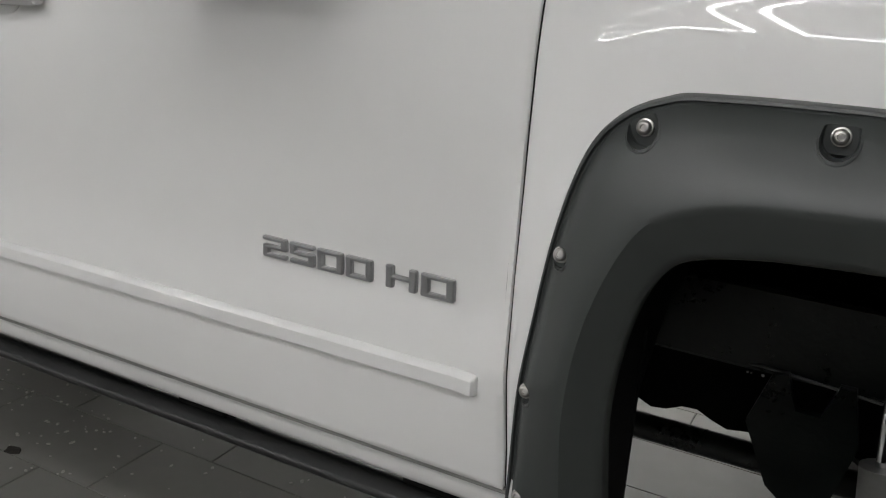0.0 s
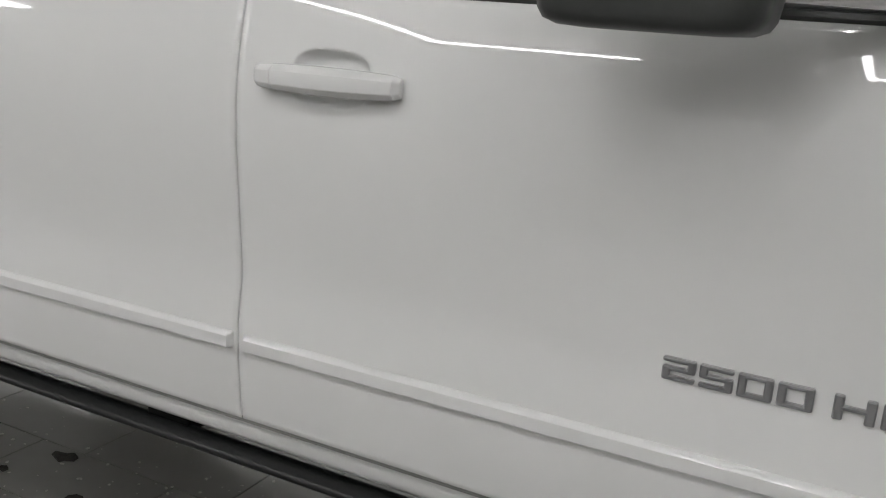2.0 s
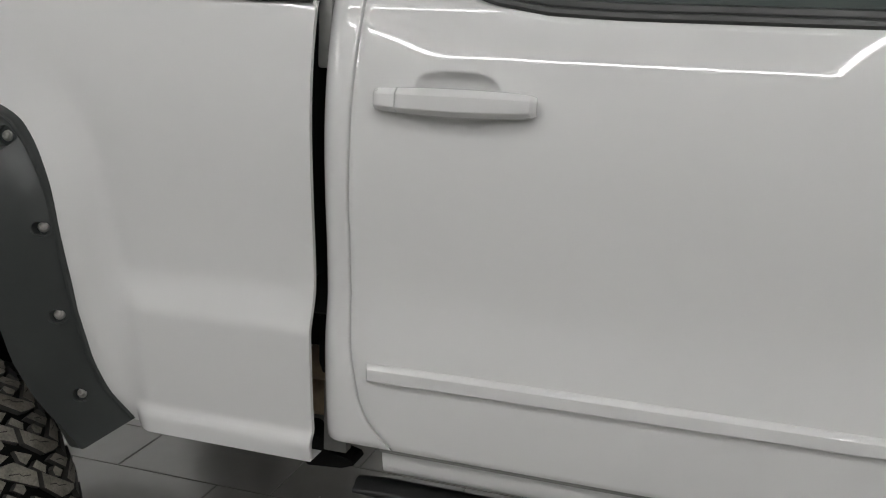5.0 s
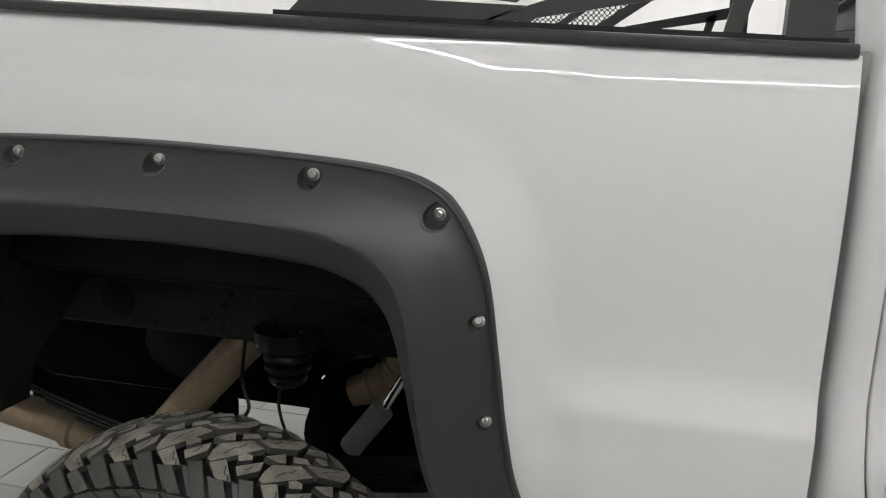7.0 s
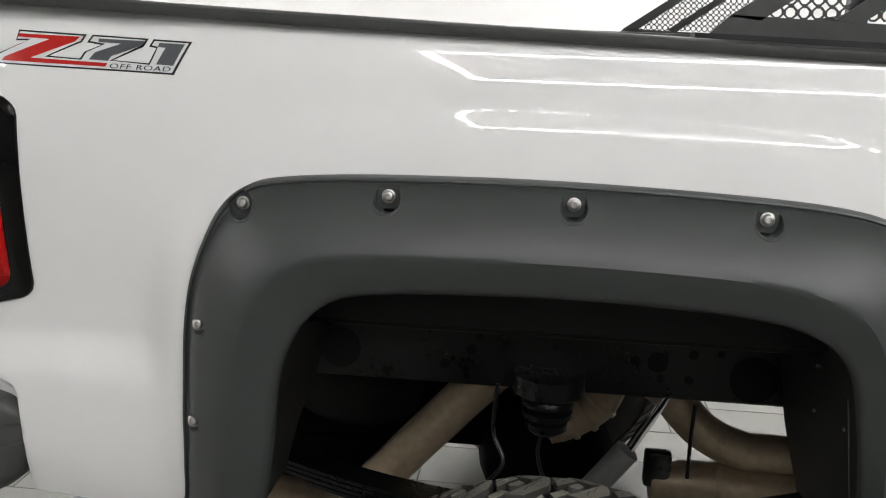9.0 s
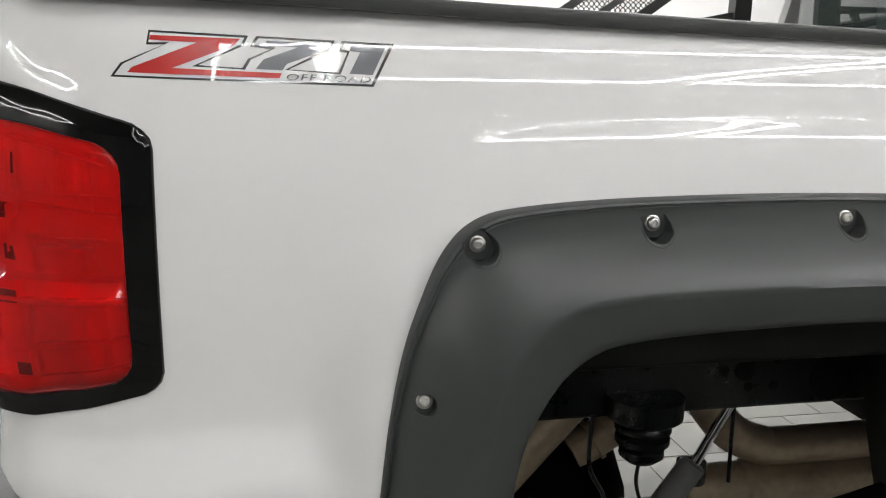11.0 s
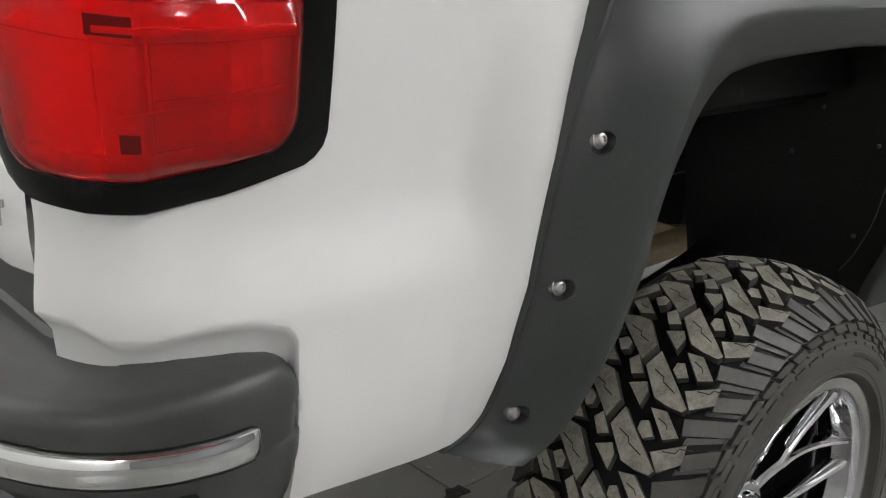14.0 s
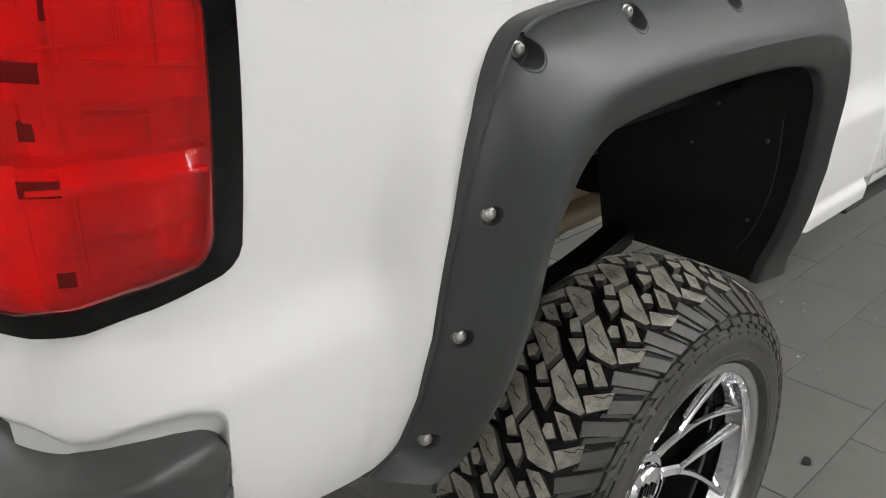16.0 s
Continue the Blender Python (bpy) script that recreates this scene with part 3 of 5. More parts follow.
# ---- trim on the doors ----
def moulding(x0, x1, parent):
    bm = bmesh.new()
    rows = []
    xs = [x0, x0 + 0.002, x0 + 0.006] + [x0 + 0.006 + (x1 - x0 - 0.012) * i / 40 for i in range(1, 40)] + [x1 - 0.006, x1 - 0.002, x1]
    for i, x in enumerate(xs):
        zc = 0.9600 + 0.0055 * (x - 1.14)
        k = {0: 0.0, 1: 0.6, 2: 1.0, len(xs) - 1: 0.0, len(xs) - 2: 0.6}.get(i, 1.0)
        rows.append([(x, skin(x, zc + dz) - d * k, zc + dz * (0.92 + 0.08 * k)) for d, dz in
                     ((-0.006, -0.0145), (0.0105, -0.0142), (0.0122, -0.0130), (0.0128, -0.004), (0.0120, 0.0075), (0.0105, 0.0098), (0.0070, 0.0128), (0.0015, 0.0150), (-0.006, 0.0155))])
    vs = grid_into(bm, rows)
    bm.faces.new(vs[0]); bm.faces.new(vs[-1])
    return part("side_moulding", bm, PAINT, parent, "white body side moulding", angle=28)


moulding(2.107, 3.203, front_door)
moulding(1.142, 2.083, rear_door)


def door_handle(x0, parent):
    ln, zc = 0.2635, 1.430
    def bar(name, a, b, taper_l, taper_r):
        bm = bmesh.new()
        rows = []
        n = 26
        for i in range(n + 1):
            u = i / n
            x = x0 + a + (b - a) * u
            g = (x - x0) / ln
            h = 0.0222 - 0.0045 * (abs(g - 0.5) * 2) ** 2.2
            d = 0.043 - 0.019 * (abs(g - 0.5) * 2) ** 2
            el = min(1, (u * (b - a)) / 0.016) if taper_l else 1
            er = min(1, ((1 - u) * (b - a)) / 0.020) if taper_r else 1
            k = math.sqrt(max(0.0, 1 - (1 - min(el, er)) ** 2)) * 0.45 + 0.55
            hh = h * (0.55 + 0.45 * k)
            dd = d * k
            y0 = skin(x, 1.49) - 0.010
            zz = zc + 0.002 * (g - 0.5)
            rows.append([(x, y0 - q * dd, zz + w * hh) for q, w in
                         ((0.30, -1.0), (0.55, -0.985), (0.66, -0.93), (0.96, -0.56), (0.992, -0.48), (1.0, -0.36), (1.0, 0.40), (0.992, 0.50), (0.95, 0.60), (0.68, 0.94), (0.58, 0.99), (0.30, 1.0))])
        vs = grid_into(bm, rows, close_v=True)
        bm.faces.new(vs[0]); bm.faces.new(vs[-1])
        return part(name, bm, PAINT, parent, angle=25)
    h = bar("door_handle", 0.044, ln, False, True)
    tagged(h, "white pull door handle")
    bar("handle_cap", 0.0, 0.0425, True, False)
    for xa, xb in ((0.004, 0.05), (ln - 0.05, ln - 0.006)):
        bm = bmesh.new()
        box_into(bm, x0 + xa, x0 + xb, -0.022, 0.004, zc - 0.016, zc + 0.016)
        bevel_all(bm, 0.004)
        part("handle_foot", bm, PAINT, parent)
    return h


door_handle(2.140, front_door)
door_handle(1.153, rear_door)

# badge: block letters in silver, on a grid of three columns and five rows
GLYPH = {
    "2": ("###", "..#", "###", "#..", "###"),
    "5": ("###", "#..", "###", "..#", "###"),
    "0": ("###", "#.#", "#.#", "#.#", "###"),
    "H": ("#.#", "#.#", "###", "#.#", "#.#"),
    "D": ("##/", "#.#", "#.#", "#.#", "###"),
}
GX, GZ = (0, 0.25, 0.75, 1), (1, 0.79, 0.60, 0.40, 0.21, 0)


def block_letter(ch, x, z, w, h, depth, parent, material, yfn):
    bm = bmesh.new()
    dots = {}

    def dot(i, j):
        if (i, j) not in dots:
            dots[i, j] = bm.verts.new((x + GX[i] * w, 0, z + GZ[j] * h))
        return dots[i, j]

    for j, row in enumerate(GLYPH[ch]):
        for i, c in enumerate(row):
            if c != ".":
                bm.faces.new((dot(i, j), dot(i + 1, j), dot(i + 1, j + 1), dot(i, j + 1)))
    # round the outer corners, then raise the face with a bevelled rim
    corners = [v for v in bm.verts if len(v.link_edges) == 2]
    bmesh.ops.bevel(bm, geom=corners, offset=0.0026, segments=2, affect="VERTICES", profile=0.5)
    flat = bm.faces[:]
    up = bmesh.ops.extrude_face_region(bm, geom=flat)
    top = [f for f in up["geom"] if isinstance(f, bmesh.types.BMFace)]
    for v in {v for f in top for v in f.verts}:
        v.co.y -= depth - 0.0022
    bmesh.ops.inset_region(bm, faces=top, thickness=0.0021, depth=0.0, use_even_offset=True)
    for v in {v for f in top for v in f.verts}:
        v.co.y -= 0.0022
    for v in bm.verts:
        v.co.y += yfn(v.co.x, v.co.z) + (0.002 if v.co.y > -1e-6 else 0.0)
    return part("letter", bm, material, parent, angle=20)


bx = 2.826
for ch in "2500":
    block_letter(ch, bx, 1.0785, 0.0450, 0.0332, 0.007, front_door, BADGE, skin)
    bx += 0.0503
bx += 0.0175
for ch, w in (("H", 0.0505), ("D", 0.053)):
    block_letter(ch, bx, 1.0785, w, 0.034, 0.007, front_door, BADGE, skin)
    bx += w + 0.0065


# ---- decal on the bed side ----
def decal(name, pts, level, material, label=""):
    bm = bmesh.new()
    f = bm.faces.new([bm.verts.new((x, 0, z)) for x, z in pts])
    f.normal_update()
    bmesh.ops.triangulate(bm, faces=[f])
    for i in range(14):
        z = 1.532 + 0.0046 * i
        bmesh.ops.bisect_plane(bm, geom=bm.verts[:] + bm.edges[:] + bm.faces[:], plane_co=(0, 0, z), plane_no=(0, 0, 1))
    for i in range(12):
        bmesh.ops.bisect_plane(bm, geom=bm.verts[:] + bm.edges[:] + bm.faces[:], plane_co=(-0.89 + 0.026 * i, 0, 0), plane_no=(1, 0, 0))
    for v in bm.verts:
        v.co = Vector(bed_point(s_at(v.co.x), v.co.z, level))
    ob = part(name, bm, material, bed_side, label, angle=80)
    return ob


decal("decal_outline", [(-0.8596, 1.5914), (-0.7495, 1.5878), (-0.7553, 1.5764), (-0.8058, 1.5545), (-0.7575, 1.5521), (-0.7507, 1.5624), (-0.7255, 1.5733), (-0.7481, 1.576), (-0.7404, 1.5876), (-0.6526, 1.5847), (-0.6591, 1.5728), (-0.7062, 1.5514), (-0.6495, 1.5489), (-0.6391, 1.5714), (-0.651, 1.5732), (-0.6446, 1.5843), (-0.5843, 1.5824), (-0.6096, 1.5334), (-0.9014, 1.5406), (-0.8902, 1.5557), (-0.8424, 1.5762), (-0.8622, 1.5756)], 0.0008, DBLACK, "black decal outline")
decal("decal_base", [(-0.8577, 1.5891), (-0.7538, 1.5854), (-0.758, 1.578), (-0.8124, 1.553), (-0.7544, 1.5503), (-0.7475, 1.5615), (-0.7196, 1.575), (-0.7433, 1.5782), (-0.7384, 1.5852), (-0.657, 1.5826), (-0.663, 1.5744), (-0.7109, 1.5507), (-0.6474, 1.5468), (-0.6359, 1.5734), (-0.6466, 1.5752), (-0.6423, 1.5818), (-0.5893, 1.58), (-0.6122, 1.5361), (-0.8969, 1.5424), (-0.8878, 1.5544), (-0.8368, 1.5785), (-0.8595, 1.5779)], 0.0014, DWHITE, "white decal base")
decal("decal_letter", [(-0.8573, 1.5861), (-0.7585, 1.5842), (-0.766, 1.5768), (-0.834, 1.551), (-0.7137, 1.5471), (-0.7167, 1.5415), (-0.8824, 1.5456), (-0.8778, 1.5511), (-0.8067, 1.579), (-0.8588, 1.5811)], 0.0022, RED, "red letter Z")
decal("decal_letter", [(-0.7302, 1.5826), (-0.656, 1.581), (-0.6618, 1.5744), (-0.7077, 1.5576), (-0.7133, 1.5502), (-0.7429, 1.5513), (-0.7337, 1.5622), (-0.6949, 1.576), (-0.7297, 1.5772)], 0.0022, GREY, "grey figure 7")
decal("decal_letter", [(-0.6343, 1.5794), (-0.5946, 1.5784), (-0.6106, 1.5468), (-0.6375, 1.5478), (-0.6242, 1.5722), (-0.6364, 1.5734)], 0.0022, GREY, "grey figure 1")
TEXT_BOX = [(-0.7106, 1.54), (-0.6143, 1.5382), (-0.7091, 1.5466)]

txt = bpy.data.curves.new("off_road_text", "FONT")
txt.body = "OFF ROAD"
txt.size = 0.0125
txt.space_character = 1.12
tmp = new("off_road_text", txt)
bpy.context.view_layer.update()
tm = bpy.data.meshes.new_from_object(tmp.evaluated_get(bpy.context.evaluated_depsgraph_get()))
bpy.data.objects.remove(tmp)
bm = bmesh.new()
bm.from_mesh(tm)
bmesh.ops.triangulate(bm, faces=bm.faces)
wx = max(v.co.x for v in bm.verts)
TL, TR = TEXT_BOX[0], TEXT_BOX[1]
for v in bm.verts:
    u = v.co.x / wx
    zz = TL[1] + u * (TR[1] - TL[1]) + v.co.y * 0.80
    v.co = Vector(bed_point(s_at(TL[0] + u * (TR[0] - TL[0]) + v.co.y * 0.25), zz, 0.0050))
part("decal_text", bm, DBLACK, bed_side, "black OFF ROAD lettering", smooth=False)


# ---- tail lamp round the bed's rear corner ----
SA, SB = s_at(-0.857), s_at(-1.080)


def lamp_sz(u, v):
    s = SA + u * (SB - SA)
    x = plan_at(s)[0]
    lo = float(np.interp(-x, [.858, .90, .96, 1.02, 1.05, 1.082], [1.172, 1.162, 1.145, 1.134, 1.137, 1.148]))
    hi = float(np.interp(-x, [.866, .90, .995, 1.05, 1.082], [1.488, 1.497, 1.525, 1.538, 1.548]))
    return s, lo + v * (hi - lo)


def lamp_outline(u0, u1, v0, v1, ru, rv, n=10):
    out = []
    for cu, cv, a0 in ((u1 - ru, v1 - rv, 0), (u0 + ru, v1 - rv, 90), (u0 + ru, v0 + rv, 180), (u1 - ru, v0 + rv, 270)):
        for k in range(n + 1):
            a = radians(a0 + 90 * k / n)
            out.append((cu + ru * math.cos(a), cv + rv * math.sin(a)))
    dense = []
    for (a, b), (c, d) in zip(out, out[1:] + out[:1]):
        m = max(1, int(max(abs(c - a), abs(d - b)) / 0.06))
        for k in range(m):
            dense.append((a + (c - a) * k / m, b + (d - b) * k / m))
    return dense


def lamp_pt(u, v, out):
    """On the lamp, which stands out boxier than the sheet's round corner."""
    s, z = lamp_sz(u, v)
    return bed_point(s, z, out + 0.030 * step(0.42, 0.95, u) * float(np.interp(v, [0, 0.12, 0.3, 0.9, 1], [0.55, 0.8, 1, 1, 0.9])))


# open the sheet where the lamp sits
bm = bmesh.new()
bm.from_mesh(bed_side.data)
gone = []
for f in bm.faces:
    c = f.calc_center_median()
    if c.x < -0.87:
        best = min(range(len(plan)), key=lambda i: (plan[i][0] - c.x) ** 2 + (plan[i][1] - c.y) ** 2)
        s = dist[best]
        lo, hi = lamp_sz((s - SA) / (SB - SA), 0)[1], lamp_sz((s - SA) / (SB - SA), 1)[1]
        if SA + 0.016 < s < SB - 0.012 and lo + 0.022 < c.z < hi - 0.022:
            gone.append(f)
bmesh.ops.delete(bm, geom=gone, context="FACES")
bm.to_mesh(bed_side.data)
bm.free()

OUTER = lamp_outline(0, 1, 0, 1, 0.10, 0.075)
INNER = lamp_outline(0.125, 0.955, 0.075, 0.905, 0.10, 0.085)
# same count on both rims
def resample(poly, n):
    p = [np.array(q) for q in poly] + [np.array(poly[0])]
    d = np.concatenate([[0], np.cumsum([np.linalg.norm(p[i + 1] - p[i]) for i in range(len(p) - 1)])])
    return [(float(np.interp(t, d, [q[0] for q in p])), float(np.interp(t, d, [q[1] for q in p]))) for t in np.linspace(0, d[-1], n, endpoint=False)]


ON, IN = resample(OUTER, 96), resample(INNER, 96)
bm = bmesh.new()
rows = [[bed_point(*lamp_sz(u, v), -0.02) for u, v in ON], [lamp_pt(u, v, 0.001) for u, v in ON]]
for t, o in ((0.06, 0.004), (0.35, 0.0055), (0.7, 0.0065), (1.0, 0.0065)):
    rows.append([lamp_pt(a + (c - a) * t, b + (d - b) * t, o) for (a, b), (c, d) in zip(ON, IN)])
rows.append([lamp_pt(u, v, 0.002) for u, v in IN])
grid_into(bm, rows, close_v=True)
tail_lamp = part("tail_lamp", bm, GLOSSBLACK, truck, "red tail lamp in a gloss black surround", angle=40)

bm = bmesh.new()
grid_into(bm, [[lamp_pt(u, v, o) for u, v in IN] for o in (0.0015, -0.02, -0.045, -0.06)], close_v=True)
part("lamp_housing", bm, REFLECT, tail_lamp)


def lamp_sheet(name, us, vs, out_fn, material, label="", angle=24):
    """A sheet that fills the lamp's opening, with its own rows where the shape breaks."""
    u0, u1, v0, v1, ru, rv = 0.126, 0.954, 0.076, 0.904, 0.10, 0.085
    rows = []
    for v in vs:
        v = v0 + (v1 - v0) * v
        t = max(0.0, (v0 + rv - v) / rv, (v - v1 + rv) / rv)
        inset = ru * (1 - math.sqrt(max(0.0, 1 - min(1.0, t) ** 2)))
        col = []
        for u in us:
            uu = u0 + inset + (u1 - u0 - 2 * inset) * u
            rim_d = min(1.0, min(u, 1 - u) / 0.06, max(0.0, min(v - v0, v1 - v)) / 0.05)
            col.append(lamp_pt(uu, v, out_fn(uu, v, rim_d)))
        rows.append(col)
    bm = bmesh.new()
    grid_into(bm, rows)
    return part(name, bm, material, tail_lamp, label, angle=angle)


def lens_out(u, v, k):
    # a sloping ledge across the lens, and a fold where it turns the corner
    lo, hi = float(np.interp(u, [0.12, 0.74], [0.385, 0.42])), float(np.interp(u, [0.12, 0.34, 0.74], [0.425, 0.495, 0.48]))
    led = 0.011 * (v / lo if v < lo else max(0.0, 1 - (v - lo) / (hi - lo))) * step(0.95, 0.76, u)
    return 0.0066 + (0.003 + led + 0.017 * max(0.0, 1 - abs(u - 0.75) / (0.22 if u > 0.75 else 0.55))) * min(1.0, k * 1.4) ** 0.6


def span(points, n):
    out = []
    for a, b in zip(points, points[1:]):
        out += [a + (b - a) * i / n for i in range(n)]
    return out + [points[-1]]


UV = lambda w: (w - 0.126) / 0.828
VV = lambda w: (w - 0.076) / 0.828
lens = lamp_sheet("lens", span([0, 0.03, 0.06, UV(0.44), UV(0.75), 0.94, 0.97, 1], 8), span([0, 0.03, 0.06, VV(0.30)], 4)[:-1] + span([VV(0.30), VV(0.52)], 40)[:-1] + span([VV(0.52), 0.8, 0.94, 0.97, 1], 4), lens_out, LENS, "clear red plastic lens", angle=30)


def back_out(u, v, k):
    deep = float(np.interp(v, [0.07, 0.12, 0.125, 0.35, 0.355, 0.435, 0.44, 0.575, 0.58, 0.66, 0.665, 0.86, 0.865, 0.92],
                           [-0.014, -0.018, -0.032, -0.028, -0.016, -0.016, -0.052, -0.040, -0.018, -0.018, -0.034, -0.026, -0.014, -0.012]))
    side = step(0.58, 0.60, u) * (1 - step(0.70, 0.72, u))
    return (0.7 if 0.437 < v < 0.578 else 0.38) * deep + 0.006 * side + 0.004 * math.sin(u * 60) * (1 if 0.2 < u < 0.5 and (0.14 < v < 0.34 or 0.67 < v < 0.85) else 0)


lamp_sheet("reflector", span([0, UV(0.58), UV(0.60), UV(0.70), UV(0.72), 1], 9), span([0] + [VV(w) for w in (0.12, 0.125, 0.35, 0.355, 0.435, 0.44, 0.575, 0.58, 0.66, 0.665, 0.86, 0.865)] + [1], 3), back_out, REFLECT)


def lamp_box(name, u0, u1, v0, v1, o0, o1, material, label=""):
    bm = bmesh.new()
    rows = []
    for o in (o0, o1):
        ring = []
        for k in range(6):
            ring.append(lamp_pt(u0 + (u1 - u0) * k / 5, v0, o))
        for k in range(6):
            ring.append(lamp_pt(u1 - (u1 - u0) * k / 5, v1, o))
        rows.append(ring)
    vs = grid_into(bm, rows, close_v=True)
    n = 6
    for r in vs:
        for k in range(n - 1):
            bm.faces.new((r[k], r[k + 1], r[2 * n - 2 - k], r[2 * n - 1 - k]))
    return part(name, bm, material, tail_lamp, label, smooth=False)


# flush dark boxes stand in for the shade inside the reflector's openings
for u0, v0, u1, v1 in ((0.61, 0.622, 0.72, 0.664), (0.60, 0.366, 0.71, 0.406), (0.575, 0.75, 0.605, 0.81), (0.605, 0.13, 0.66, 0.17), (0.675, 0.475, 0.72, 0.52)):
    lamp_box("reflector_slot_shade", u0, u1, v0, v1, -0.05, back_out((u0 + u1) / 2, (v0 + v1) / 2, 1) + 0.0012, RECESSDARK)
lamp_box("reflector_shelf", 0.14, 0.69, 0.372, 0.385, -0.05, 0.004, REFLECT)
for v in (0.665, 0.862, 0.23, 0.12):
    lamp_box("reflector_shelf", 0.15, 0.56, v, v + 0.006, -0.04, -0.003, REFLECT)
lamp_box("reflector_shelf", 0.30, 0.52, 0.535, 0.540, -0.04, -0.012, REFLECT)
lamp_box("reflector_post", 0.565, 0.575, 0.14, 0.36, -0.045, -0.004, REFLECT)
lamp_box("reflector_post", 0.565, 0.575, 0.66, 0.86, -0.045, -0.004, REFLECT)
lamp_box("reflector_post", 0.30, 0.305, 0.45, 0.54, -0.04, -0.012, REFLECT)
lamp_box("reflector_post", 0.26, 0.266, 0.67, 0.86, -0.04, -0.006, REFLECT)
lamp_box("reverse_lens", 0.785, 0.91, 0.455, 0.585, -0.02, 0.0232, WHITELENS, "clear white reverse lamp lens")
for k in range(6):
    lamp_box("lens_rib", 0.79, 0.905, 0.465 + 0.02 * k, 0.471 + 0.02 * k, 0.0, 0.0246, WHITELENS)
for k in range(6):
    lamp_box("reflector_rib", 0.625 + 0.017 * k, 0.632 + 0.017 * k, 0.235, 0.31, -0.04, -0.006, REFLECT)
for line in ([(0.56, 0.72), (0.56, 0.64), (0.62, 0.585), (0.62, 0.52)], [(0.68, 0.685), (0.54, 0.70), (0.34, 0.72), (0.16, 0.735)], [(0.52, 0.50), (0.52, 0.57), (0.20, 0.585)],
             [(0.66, 0.205), (0.45, 0.215), (0.18, 0.225)], [(0.62, 0.86), (0.40, 0.845), (0.18, 0.83)], [(0.64, 0.775), (0.64, 0.90)]):
    bm = bmesh.new()
    tube_into(bm, [lamp_pt(u, v, -0.004) for u, v in line], 0.0014, 6)
    part("reflector_edge", bm, REFLECT, tail_lamp)
for k in range(14):
    lamp_box("reflector_rib", 0.30 + 0.012 * k, 0.304 + 0.012 * k, 0.70, 0.84, -0.04, -0.010, REFLECT)
    lamp_box("reflector_rib", 0.34 + 0.014 * k, 0.344 + 0.014 * k, 0.25, 0.34, -0.04, -0.012, REFLECT)

# ---- rear bumper ----
B_PLAN = [(-0.900, 0.045), (-0.901, 0.022), (-0.907, 0.004), (-0.926, -0.010), (-0.960, -0.019), (-1.00, -0.018), (-1.045, -0.004), (-1.085, 0.022), (-1.12, 0.065),
          (-1.148, 0.125), (-1.17, 0.21), (-1.19, 0.34), (-1.205, 0.55), (-1.215, 0.80), (-1.218, 1.01)]
bplan = smooth_line(B_PLAN, 8)


def along(pl):
    d = np.concatenate([[0], np.cumsum([np.linalg.norm(pl[i + 1] - pl[i]) for i in range(len(pl) - 1)])])
    return d


bd = along(bplan)


def bump_pt(s, d, z):
    x, y = [float(np.interp(s, bd, [p[k] for p in bplan])) for k in (0, 1)]
    h = 0.006
    dx, dy = [float(np.interp(s + h, bd, [p[k] for p in bplan]) - np.interp(s - h, bd, [p[k] for p in bplan])) for k in (0, 1)]
    ln = math.hypot(dx, dy) or 1
    return (x - dy / ln * d, y + dx / ln * d, z)


bm = bmesh.new()
rows = []
nb = 110
cols = sorted([bd[-1] * (i / nb) ** 1.3 for i in range(nb + 1)] + [0.090 + 0.004 * i for i in range(22)] + [0.1485 + 0.0015 * i for i in range(5)])
for s in cols:
    past = 1 - step(0.60, 0.70, s)
    wells, lips = step(0.148, 0.156, s) * past, step(0.110, 0.265, s) * past
    top = 0.996 - 0.010 * step(0.10, 0.32, s)
    low = 0.822 - 0.020 * step(0.03, 0.2, s) - 0.02 * step(0.2, 0.4, s)
    e = 0.12 + 0.88 * step(0.02, 0.13, s)
    lead = [(-0.11, top + 0.002), (-0.05 * e - 0.01, top + 0.003), (-0.020 * e, top + 0.001), (-0.012 * e, top - 0.001), (-0.006 * e, top - 0.005), (-0.002 * e, top - 0.011), (0.0, top - 0.018), (0.001, top - 0.026), (0.0015, top - 0.034), (0.002, 0.9525),
            (-0.002 * e, 0.9505), (-0.002 * e, 0.9185), (0.004, 0.9165), (0.0045, 0.913)]
    plain = lead + [(0.005, 0.897), (0.004, 0.885), (0.003, 0.87), (0.001, 0.858), (-0.001, 0.848), (-0.004, 0.840), (-0.008, 0.834), (-0.014, low + 0.006), (-0.026, low), (-0.075, low - 0.003), (-0.11, low)]
    cut = lead + [(0.002, 0.9035), (-0.038, 0.893), (-0.052, 0.872), (-0.056, 0.842), (-0.048, 0.8345), (-0.016, 0.834), (0.012, 0.8345), (0.030, 0.839), (0.040, 0.833), (0.036, 0.806), (-0.11, 0.79)]
    col = []
    for n, (a, b) in enumerate(zip(plain, cut)):
        w = wells if n < len(lead) + 6 else lips
        x, y, z = bump_pt(s, (1 - w) * a[0] + w * b[0], (1 - w) * a[1] + w * b[1])
        x -= float(np.interp(z, [0.80, 0.826, 0.854, 0.895, 0.936, 0.968], [0.048, 0.031, 0.015, 0.006, 0.001, 0.0])) * (1 - step(0.03, 0.16, s))
        if a is plain[0]:
            fx, fy, fz = bump_pt(s, 0.0, z)
            k = step(0.14, 0.26, s)
            x, y = k * x + (1 - k) * (fx - 0.004), k * y + (1 - k) * (fy + 0.11)
        lift = min(0.040, max(0.0, z - 0.957))
        x -= (0.040 - math.sqrt(0.0016 - lift * lift)) * (1 - step(0.05, 0.17, s))
        col.append((x + 0.012 * (1 - step(0.05, 0.12, s)), y, z))
    rows.append(col)
vs = grid_into(bm, rows)
